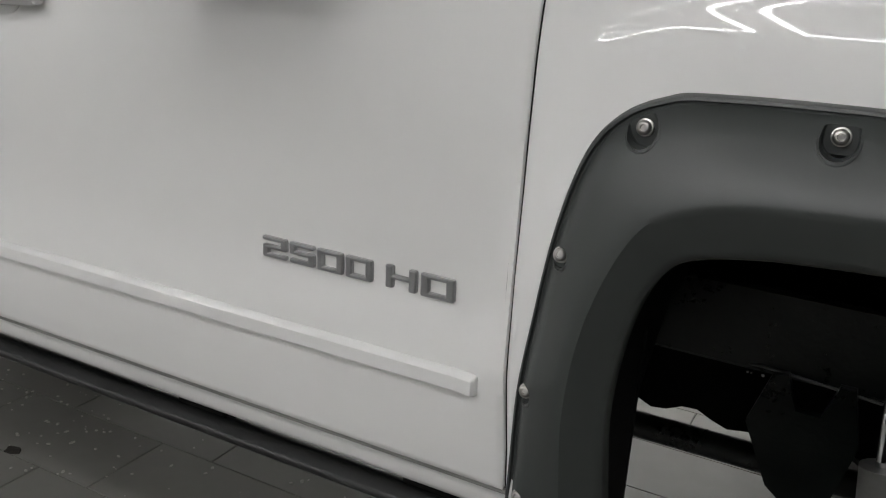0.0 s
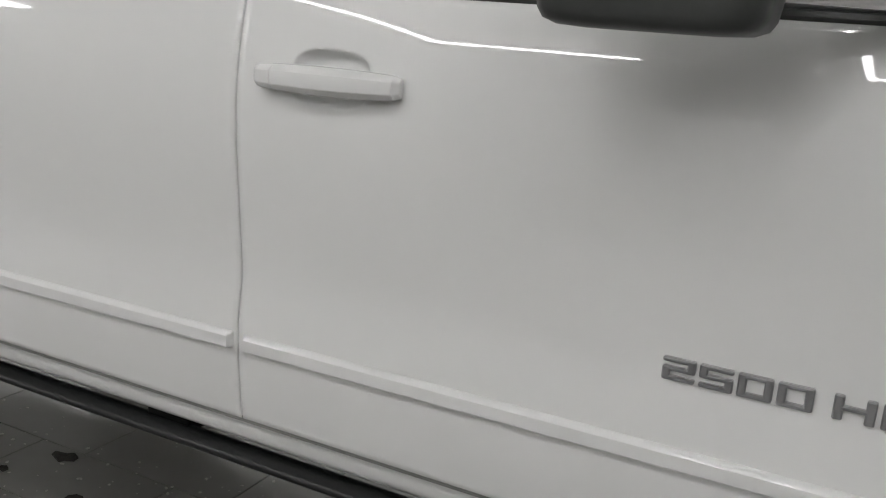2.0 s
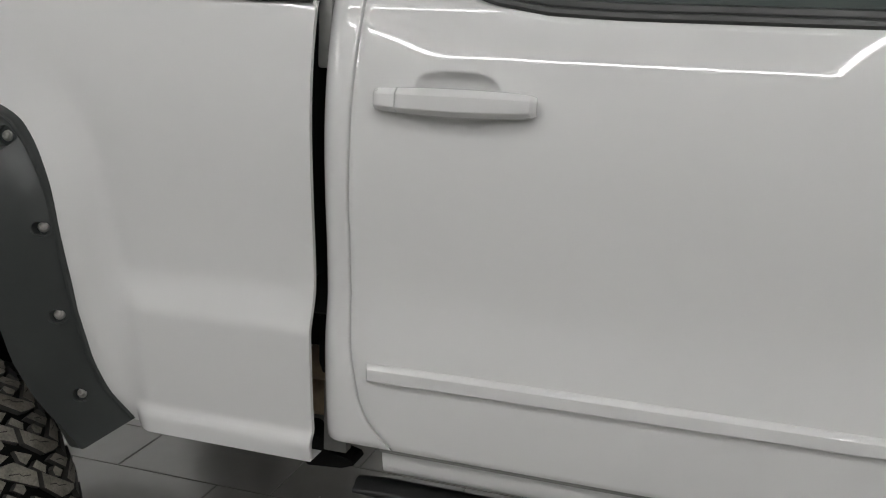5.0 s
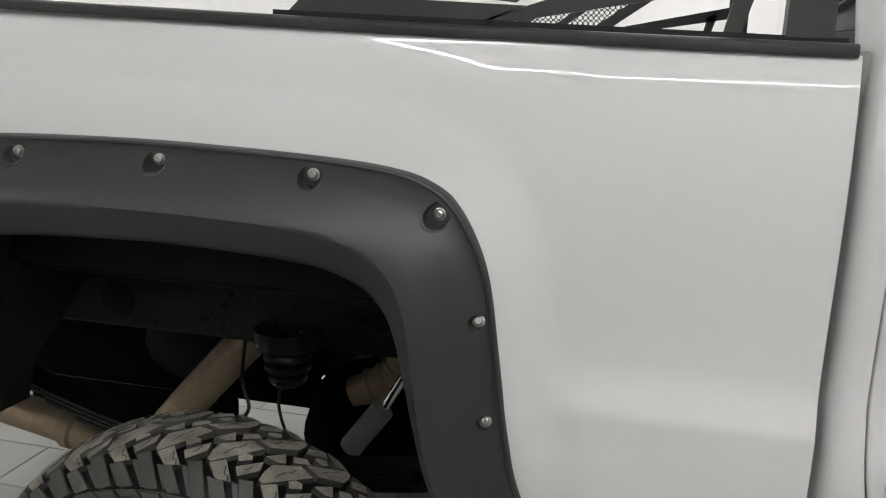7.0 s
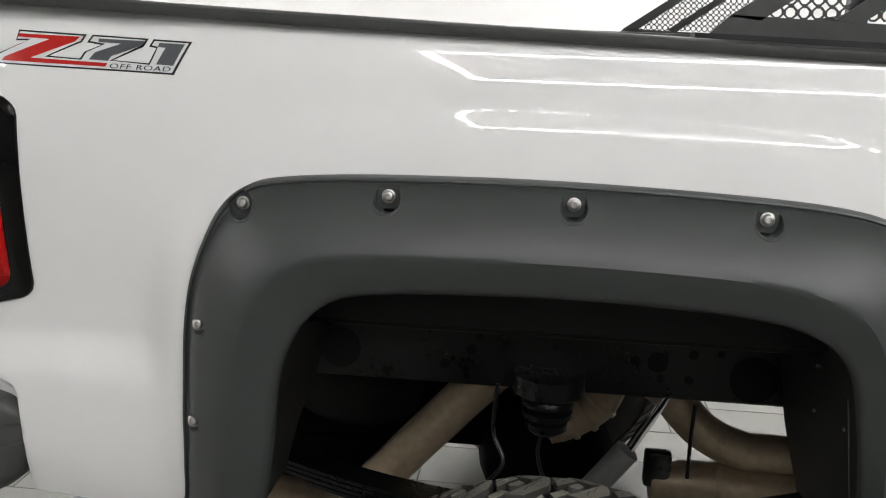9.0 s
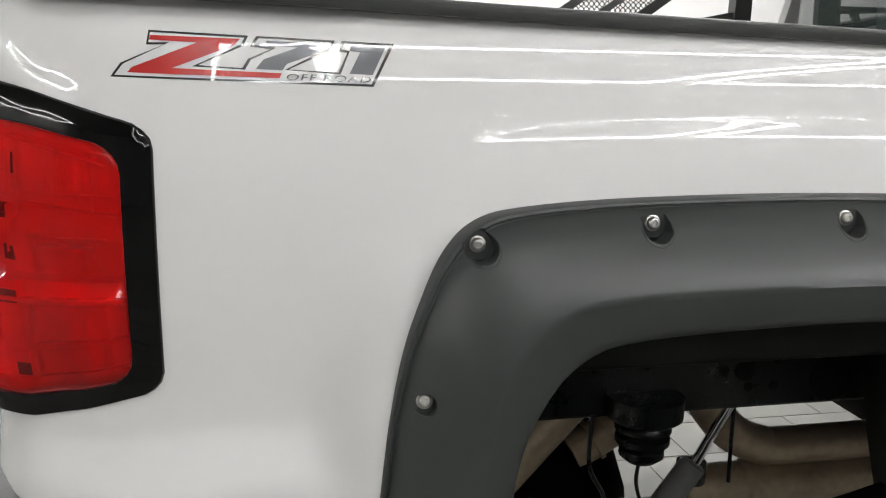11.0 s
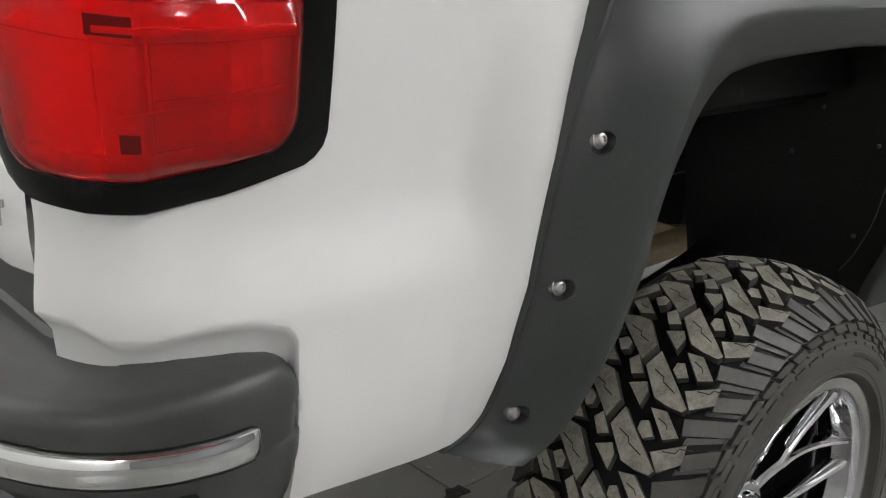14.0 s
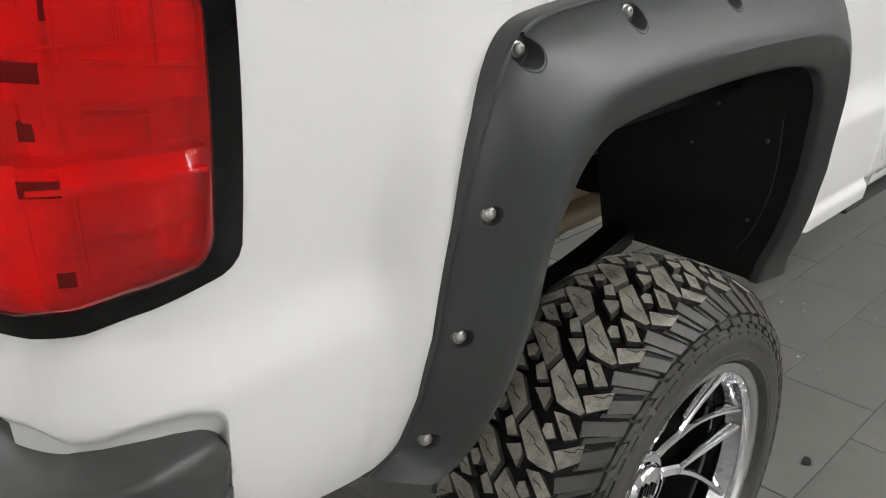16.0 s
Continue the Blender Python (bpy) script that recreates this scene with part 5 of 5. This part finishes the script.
# wheel house liners
def wheel_house(name, line, y0, y1):
    bm = bmesh.new()
    pts = smooth_line(line, 6)
    rows = []
    def deep(x, z):
        return y1 if x > pts[0][0] + 0.06 else float(np.interp(z, [0.9, 1.1], [0.21, y1]))
    for t, g in ((0.0, 0.0), (0.05, 0.004), (0.3, 0.006), (0.65, 0.006), (1.0, 0.004)):
        rows.append([(x, y0 + t * (deep(x, z) - y0) + (1 - t) * max(0, 1.0 - z) * 0.33, z + g) for x, z in pts])
    rows.append([(x, deep(x, z) + 0.001, max(z - 0.03, 1.03)) for x, z in pts])
    grid_into(bm, rows)
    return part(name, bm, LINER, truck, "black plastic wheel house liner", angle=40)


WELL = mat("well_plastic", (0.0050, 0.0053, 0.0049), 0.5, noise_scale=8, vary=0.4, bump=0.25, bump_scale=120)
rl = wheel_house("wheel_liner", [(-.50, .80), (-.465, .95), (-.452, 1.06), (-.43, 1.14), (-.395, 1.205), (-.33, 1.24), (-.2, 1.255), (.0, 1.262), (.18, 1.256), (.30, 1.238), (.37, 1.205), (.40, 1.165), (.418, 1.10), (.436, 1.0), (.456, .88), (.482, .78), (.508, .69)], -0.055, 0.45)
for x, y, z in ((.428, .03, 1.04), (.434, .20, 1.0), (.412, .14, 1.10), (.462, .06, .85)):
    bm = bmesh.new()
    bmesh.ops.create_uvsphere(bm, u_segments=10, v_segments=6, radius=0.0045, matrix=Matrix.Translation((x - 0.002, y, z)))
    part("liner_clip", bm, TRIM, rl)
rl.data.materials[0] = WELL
bm = bmesh.new()
tube_into(bm, smooth_line([(.414, .0, 1.10), (.431, .004, .99), (.447, .02, .90), (.462, .05, .82), (.472, .08, .77)], 6), 0.0011, 6)
part("liner_edge", bm, TRIM, rl, "bare edge of the liner")
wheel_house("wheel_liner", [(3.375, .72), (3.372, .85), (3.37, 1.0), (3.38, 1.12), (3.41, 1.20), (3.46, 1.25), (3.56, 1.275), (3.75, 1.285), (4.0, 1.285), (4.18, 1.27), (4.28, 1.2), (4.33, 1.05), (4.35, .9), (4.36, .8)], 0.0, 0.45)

# leaf spring pack, bump stop, shock, axle, exhaust
sp = None
for k in range(5):
    ln = 1.0 - 0.11 * k
    bm = bmesh.new()
    rows = []
    for i in range(25):
        u = -1 + 2 * i / 24
        x = 0.0 + u * 0.74 * ln
        z = 0.655 + 0.155 * (u * ln) ** 2 - 0.011 * k
        rows.append([(x, y, z + d) for y, d in ((0.355, 0), (0.355, 0.008), (0.425, 0.008), (0.425, 0))])
    v = grid_into(bm, rows, close_v=True)
    bm.faces.new(v[0]); bm.faces.new(v[-1])
    sp = part("leaf_spring", bm, FRAME, truck, smooth=False)


def turned(name, profile, x, y, z, material, n=28, label=""):
    """A body turned about the vertical: (radius, height) pairs."""
    bm = bmesh.new()
    rows = [[(x + r * math.cos(2 * math.pi * k / n), y + r * math.sin(2 * math.pi * k / n), z + h) for k in range(n)] for r, h in profile]
    v = grid_into(bm, rows, close_v=True)
    bm.faces.new(v[0]); bm.faces.new(v[-1])
    return part(name, bm, material, truck, label, angle=40)


turned("bump_stop", [(0.075, 0.135), (0.075, 0.095), (0.066, 0.088), (0.050, 0.084), (0.055, 0.078), (0.055, 0.066), (0.040, 0.060), (0.053, 0.052), (0.053, 0.040), (0.036, 0.034), (0.044, 0.026), (0.044, 0.012), (0.03, 0.0)],
       -0.015, 0.47, 0.80, FRAME, label="black rubber bump stop")
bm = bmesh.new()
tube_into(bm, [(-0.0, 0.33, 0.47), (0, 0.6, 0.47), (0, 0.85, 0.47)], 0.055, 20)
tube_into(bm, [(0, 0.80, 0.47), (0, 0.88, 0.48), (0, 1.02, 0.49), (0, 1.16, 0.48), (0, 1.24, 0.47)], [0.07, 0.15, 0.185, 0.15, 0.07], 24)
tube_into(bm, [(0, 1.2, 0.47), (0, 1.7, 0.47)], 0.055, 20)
# the axle's near-black colour carries the shade under the bed
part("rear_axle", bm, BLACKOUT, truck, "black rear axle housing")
bm = bmesh.new()
tube_into(bm, [(0.09, 0.60, 0.60), (0.172, 0.60, 0.712), (0.174, 0.60, 0.715)], [0.029, 0.029, 0.024], 20)
shock = part("shock_absorber", bm, SHOCK, truck, "grey shock absorber body")
bm = bmesh.new()
tube_into(bm, [(0.17, 0.60, 0.705), (0.27, 0.60, 0.89)], 0.011, 12)
part("shock_rod", bm, CHROME, shock, "bright steel shock rod")
bm = bmesh.new()
tube_into(bm, [(1.6, .80, .555), (0.80, .80, .548), (0.76, .80, .548), (0.40, .80, .545), (0.33, .80, .545), (0.285, .80, .544), (0.26, .80, .544), (0.255, .80, .544)], [0.05, 0.05, 0.056, 0.058, 0.056, 0.047, 0.047, 0.044], 24)
tube_into(bm, [(0.44, .80, .545), (0.43, .80, .545), (0.415, .80, .545), (0.405, .80, .545)], [0.057, 0.062, 0.062, 0.057], 24)
path = smooth_line([(1.3, .80, .645), (0.56, .80, .640), (0.45, .80, .650), (0.37, .79, .690), (0.315, .78, .745), (0.26, .76, .81), (0.15, .70, .885), (0.0, .62, .925), (-0.11, .575, .905), (-0.18, .57, .840), (-0.245, .57, .768),
                    (-0.315, .57, .690), (-0.375, .575, .620), (-0.43, .58, .560), (-0.50, .585, .525), (-0.60, .59, .530), (-0.72, .60, .548), (-0.95, .62, .575)], 7)
tube_into(bm, path, 0.047, 22)
tube_into(bm, [(-0.665, .596, .539), (-0.675, .597, .541), (-0.70, .598, .545), (-0.71, .599, .546)], [0.048, 0.055, 0.055, 0.048], 22)
part("exhaust_pipe", bm, PIPE, truck, "tan stained exhaust pipe")
bm = bmesh.new()
bend = smooth_line([(0.0, .88, .625), (0.06, .88, .655), (0.115, .88, .695), (0.145, .88, .75), (0.155, .88, .82)], 6)
tube_into(bm, bend, 0.045, 20)
for i in (5, 9, 13):
    tube_into(bm, [bend[i], bend[i + 1]], 0.051, 20)
part("flex_pipe", bm, PIPE, truck, "tan ribbed bend of the exhaust")
closed("pipe_hanger", 0.235, 0.300, 0.76, 0.80, 0.545, 0.635, FRAME, bev=0.008)
for line, r in (([(-0.12, .47, .90), (-0.125, .46, .80), (-0.10, .44, .74), (-0.13, .42, .70)], 0.0045), ([(-0.02, .46, .82), (-0.03, .45, .76), (-0.01, .44, .70), (0.02, .43, .66)], 0.004),
                ([(0.33, .715, .60), (0.33, .72, .70), (0.335, .73, .78)], 0.005)):
    bm = bmesh.new()
    tube_into(bm, smooth_line(line, 6), r, 8)
    part("brake_line", bm, FRAME, truck)
bm = bmesh.new()
rows = []
for k in range(40):
    a = 2 * math.pi * k / 40
    rows.append([(-0.53 + (0.29 + 0.12 * math.cos(b)) * math.cos(a), 1.36 + (0.29 + 0.12 * math.cos(b)) * math.sin(a), 0.66 + 0.15 * math.sin(b)) for b in [2 * math.pi * j / 14 for j in range(14)]])
grid_into(bm, rows, close_v=True, close_u=True)
part("spare_tyre", bm, LINER, truck, "black spare tyre hung under the bed")
# black sheets added behind the springs to paint the dark under the bed
closed("underbed_shade_sheet", -1.14, -0.15, 1.00, 1.02, 0.505, 1.02, BLACKOUT, bev=0.005)
closed("underbed_shade_sheet", -1.14, -0.42, 1.00, 1.02, 0.36, 0.500, BLACKOUT, bev=0.005)
closed("fuel_tank", 0.75, 1.9, 0.62, 1.25, 0.66, 0.88, LINER, bev=0.05)
closed("spring_plate", -0.09, 0.09, 0.34, 0.44, 0.50, 0.585, FRAME)
closed("spring_hanger", 0.62, 0.74, 0.36, 0.46, 0.76, 0.95, FRAME)
closed("spring_shackle", -0.78, -0.70, 0.365, 0.425, 0.78, 0.93, FRAME)

# front well: bracket, arm, shock
bm = bmesh.new()
prof = [(3.50, .80), (3.53, .895), (3.555, .90), (3.575, .84), (3.615, .84), (3.635, .90), (3.66, .90), (3.68, .80), (3.655, .70), (3.60, .65), (3.55, .69)]
vs = grid_into(bm, [[(x, 0.47, z) for x, z in prof], [(x, 0.49, z) for x, z in prof]], close_v=True)
bm.faces.new(vs[0]); bm.faces.new(vs[-1])
part("torsion_bracket", bm, FRAME, truck, smooth=False)
bm = bmesh.new()
tube_into(bm, [(3.15, .72, .60), (3.85, .62, .66)], 0.028, 14)
part("torsion_bar", bm, FRAME, truck)
bm = bmesh.new()
tube_into(bm, [(3.74, .42, .62), (3.72, .44, .80)], 0.036, 18)
fs = part("shock_absorber", bm, SHOCK, truck, "grey shock absorber body")
bm = bmesh.new()
tube_into(bm, [(3.72, .44, .79), (3.705, .46, 1.0)], 0.012, 12)
part("shock_rod", bm, CHROME, fs)
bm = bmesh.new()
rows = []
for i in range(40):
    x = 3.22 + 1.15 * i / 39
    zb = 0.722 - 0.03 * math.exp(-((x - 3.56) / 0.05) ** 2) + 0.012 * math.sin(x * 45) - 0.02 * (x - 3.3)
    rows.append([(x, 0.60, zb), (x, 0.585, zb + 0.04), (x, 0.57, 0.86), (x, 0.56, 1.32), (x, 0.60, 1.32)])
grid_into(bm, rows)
# skirt and engine block: the well's shade is put into their near-black colour
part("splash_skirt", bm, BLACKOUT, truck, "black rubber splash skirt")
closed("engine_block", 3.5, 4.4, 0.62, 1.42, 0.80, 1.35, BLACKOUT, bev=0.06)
closed("axle_beam", 3.82, 3.94, 0.25, 1.8, 0.40, 0.52, FRAME, bev=0.02)

bm = bmesh.new()
rnd = random.Random(4)
for i in range(14):
    x, z = 3.585 + 0.085 * rnd.random(), 0.845 + 0.022 * rnd.random()
    r = 0.0012 + 0.0022 * rnd.random()
    bmesh.ops.create_cone(bm, cap_ends=True, segments=6, radius1=r, radius2=r * 0.7, depth=0.002, matrix=Matrix.Translation((x - 0.12, 0.566, z)) @ Matrix.Rotation(radians(90), 4, "X"))
tagged(part("dried_splash", bm, WALL, truck), "pale dried splashes", kind="stuff")
bm = bmesh.new()
tube_into(bm, smooth_line([(3.44, .50, .895), (3.47, .50, .888), (3.50, .49, .897), (3.60, .48, .895), (3.72, .48, .885)], 5), 0.003, 8)
part("brake_line", bm, TRIM, truck)

# ---- bed rack ----
rack = thing("bed_rack", "black steel bed rack with perforated side panels", "bed rack", (0.6, 1.0, 1.62))


def rack_part(name, bm, mat_, label=""):
    bmesh.ops.translate(bm, vec=(-0.6, -1.0, -1.62), verts=bm.verts)
    return part(name, bm, mat_, rack, label, smooth=False)


def slab(pts, y0, y1):
    bm = bmesh.new()
    vs = grid_into(bm, [[(x, y0, z) for x, z in pts], [(x, y1, z) for x, z in pts]], close_v=True)
    bm.faces.new(list(reversed(vs[0]))); bm.faces.new(vs[-1])
    return bm


for y in (0.060, WID - 0.066):
    yb = y + 0.006
    rack_part("base_rail", slab([(.15, 1.606), (1.02, 1.587), (1.02, 1.601), (.15, 1.621)], y - 0.012, y + 0.03), BOARD)
    rack_part("side_plate", slab([(.17, 1.618), (.50, 1.610), (.56, 1.636), (.200, 1.647)], y, yb), TRIM)
    for a, b, w in ((.197, .64, .045), (.345, .785, .035), (.49, .93, .055)):
        rack_part("slanted_bar", slab([(a, 1.645), (a + w, 1.640), (b + w, 1.95), (b, 1.95)], y, yb), TRIM)
    rack_part("lower_arm", slab([(.487, 1.611), (.53, 1.610), (1.0, 1.69), (1.0, 1.73), (.60, 1.648)], y, yb), TRIM)
    rack_part("top_bar", slab([(.69, 1.95), (1.03, 1.95), (1.03, 1.99), (.73, 1.99)], y - 0.01, yb + 0.02), TRIM)
    rack_part("post", slab([(.935, 1.60), (1.0, 1.60), (1.0, 1.95), (.94, 1.95)], y - 0.015, y + 0.035), TRIM)
    rack_part("brace", slab([(.85, 1.60), (.875, 1.60), (.90, 1.69), (.87, 1.69)], y, yb + 0.01), TRIM)
    # perforated sheet behind the bars
    bm = bmesh.new()
    p = 0.019
    for j in range(16):
        zc = 1.653 + p * j
        x0 = .235 + (zc - 1.645) / .7
        for i in range(15):
            xc = x0 + p * (i + (0.5 if j % 2 else 0))
            sq = []
            hole = []
            for k in range(8):
                a = math.pi / 8 + math.pi / 4 * k
                c, s = math.cos(a), math.sin(a)
                q = max(abs(c), abs(s))
                sq.append((xc + c / q * p / 2, yb + 0.004, zc + s / q * p / 2))
                hole.append((xc + c * p * 0.37, yb + 0.004, zc + s * p * 0.37))
            grid_into(bm, [sq, hole, [(a, yb + 0.007, c) for a, b, c in hole]], close_v=True)
    rack_part("perforated_panel", bm, TRIM, "black perforated steel sheet")
bm = slab([(.95, 1.93), (1.03, 1.93), (1.03, 1.99), (.95, 1.99)], 0.05, WID - 0.05)
rack_part("cross_bar", bm, TRIM)

# ---- litter on the floor ----
def scrap(x, y, size, seed, material, label):
    rnd = random.Random(seed)
    bm = bmesh.new()
    n = 9
    ring = [(math.cos(2 * math.pi * k / n) * size * rnd.uniform(0.45, 1.1), math.sin(2 * math.pi * k / n) * size * rnd.uniform(0.3, 0.75)) for k in range(n)]
    rows = [[(a, b, 0.0) for a, b in ring], [(a * .96, b * .96, 0.004 + 0.004 * rnd.random()) for a, b in ring], [(a * .4, b * .4, 0.005 + 0.004 * rnd.random()) for a, b in ring]]
    v = grid_into(bm, rows, close_v=True)
    bm.faces.new(v[-1]); bm.faces.new(v[0])
    ob = part("dirt_scrap", bm, material, None, smooth=False)
    ob.location = (x, y, 0.0)
    return tagged(ob, label, "dirt", group="dirt scraps under the truck")


DIRT = mat("dry_mud", (0.03, 0.027, 0.022), 0.85, noise_scale=60, vary=0.5, bump=0.5, bump_scale=200)
SPECK = mat("pale_crumb", (0.45, 0.43, 0.40), 0.8, noise_scale=60, vary=0.3)
for i, (x, y, s) in enumerate(((0.153, 0.83, 0.05), (0.33, 0.691, 0.05), (0.72, 0.78, 0.055), (0.97, 0.60, 0.06), (0.62, 0.62, 0.03), (0.95, -0.02, 0.03), (1.42, 0.55, 0.04))):
    scrap(x, y, s, i + 3, DIRT, "dark clod of dried mud on the floor tiles")
bm = bmesh.new()
rnd = random.Random(11)
for i in range(240):
    x, y, r = rnd.gauss(1.15, 0.55), rnd.gauss(0.68, 0.24), rnd.uniform(0.0015, 0.0065)
    m = Matrix.Translation((x, y, r * 0.4)) @ Matrix.Rotation(rnd.uniform(0, 3), 4, "Z") @ Matrix.Diagonal((r * rnd.uniform(0.7, 2.0), r, r * 0.5, 1))
    bmesh.ops.create_icosphere(bm, subdivisions=1, radius=1, matrix=m)
tagged(part("floor_crumbs", bm, SPECK, None, smooth=False), "pale crumbs scattered on the floor tiles", "crumbs", kind="stuff")

# ---- floor tiles, last: the nearest as single pieces ----
TX, TY, JT = 0.60, 0.30, 0.004


def tile_mesh():
    bm = bmesh.new()
    a, b = (TX - JT) / 2, (TY - JT) / 2
    rows = []
    for z, e in ((-0.006, 0.0), (-0.0012, 0.0), (0.0, 0.0014)):
        rows.append([(-a + e, -b + e, z), (a - e, -b + e, z), (a - e, b - e, z), (-a + e, b - e, z)])
    v = grid_into(bm, rows, close_v=True)
    bm.faces.new(v[-1])
    me = bpy.data.meshes.new("tile")
    bmesh.ops.recalc_face_normals(bm, faces=bm.faces)
    bm.to_mesh(me)
    bm.free()
    me.materials.append(TILE)
    return me


tm = tile_mesh()
rest_v, rest_f = [], []
j0, j1 = math.ceil((Y0 + 0.063) / TY), math.floor((Y1 + 0.063) / TY)
for j in range(j0, j1):
    yc = -0.063 + TY * (j + 0.5)
    off = 0.155 - 0.30 + (0.2 * ((j - 3) % 3))
    for i in range(math.ceil((X0 - off) / TX) + 1, math.floor((X1 - off) / TX)):
        xc = off + TX * i
        if -1.5 < xc < 4.4 and -0.9 < yc < 2.4:
            t = new("tile", tm)
            t.parent = floor
            t.location = (xc, yc, 0)
        else:
            k = len(rest_v)
            a, b, e = (TX - JT) / 2, (TY - JT) / 2, 0.0014
            for z, g in ((-0.006, 0), (0.0, e)):
                rest_v += [(xc - a + g, yc - b + g, z), (xc + a - g, yc - b + g, z), (xc + a - g, yc + b - g, z), (xc - a + g, yc + b - g, z)]
            rest_f.append((k + 4, k + 5, k + 6, k + 7))
            rest_f += [(k + q, k + (q + 1) % 4, k + 4 + (q + 1) % 4, k + 4 + q) for q in range(4)]
me = bpy.data.meshes.new("far_tiles")
me.from_pydata(rest_v, [], rest_f)
me.materials.append(TILE)
ft = new("far_tiles", me)
ft.parent = floor
tagged(ft, "grey porcelain floor tiles", kind="stuff")
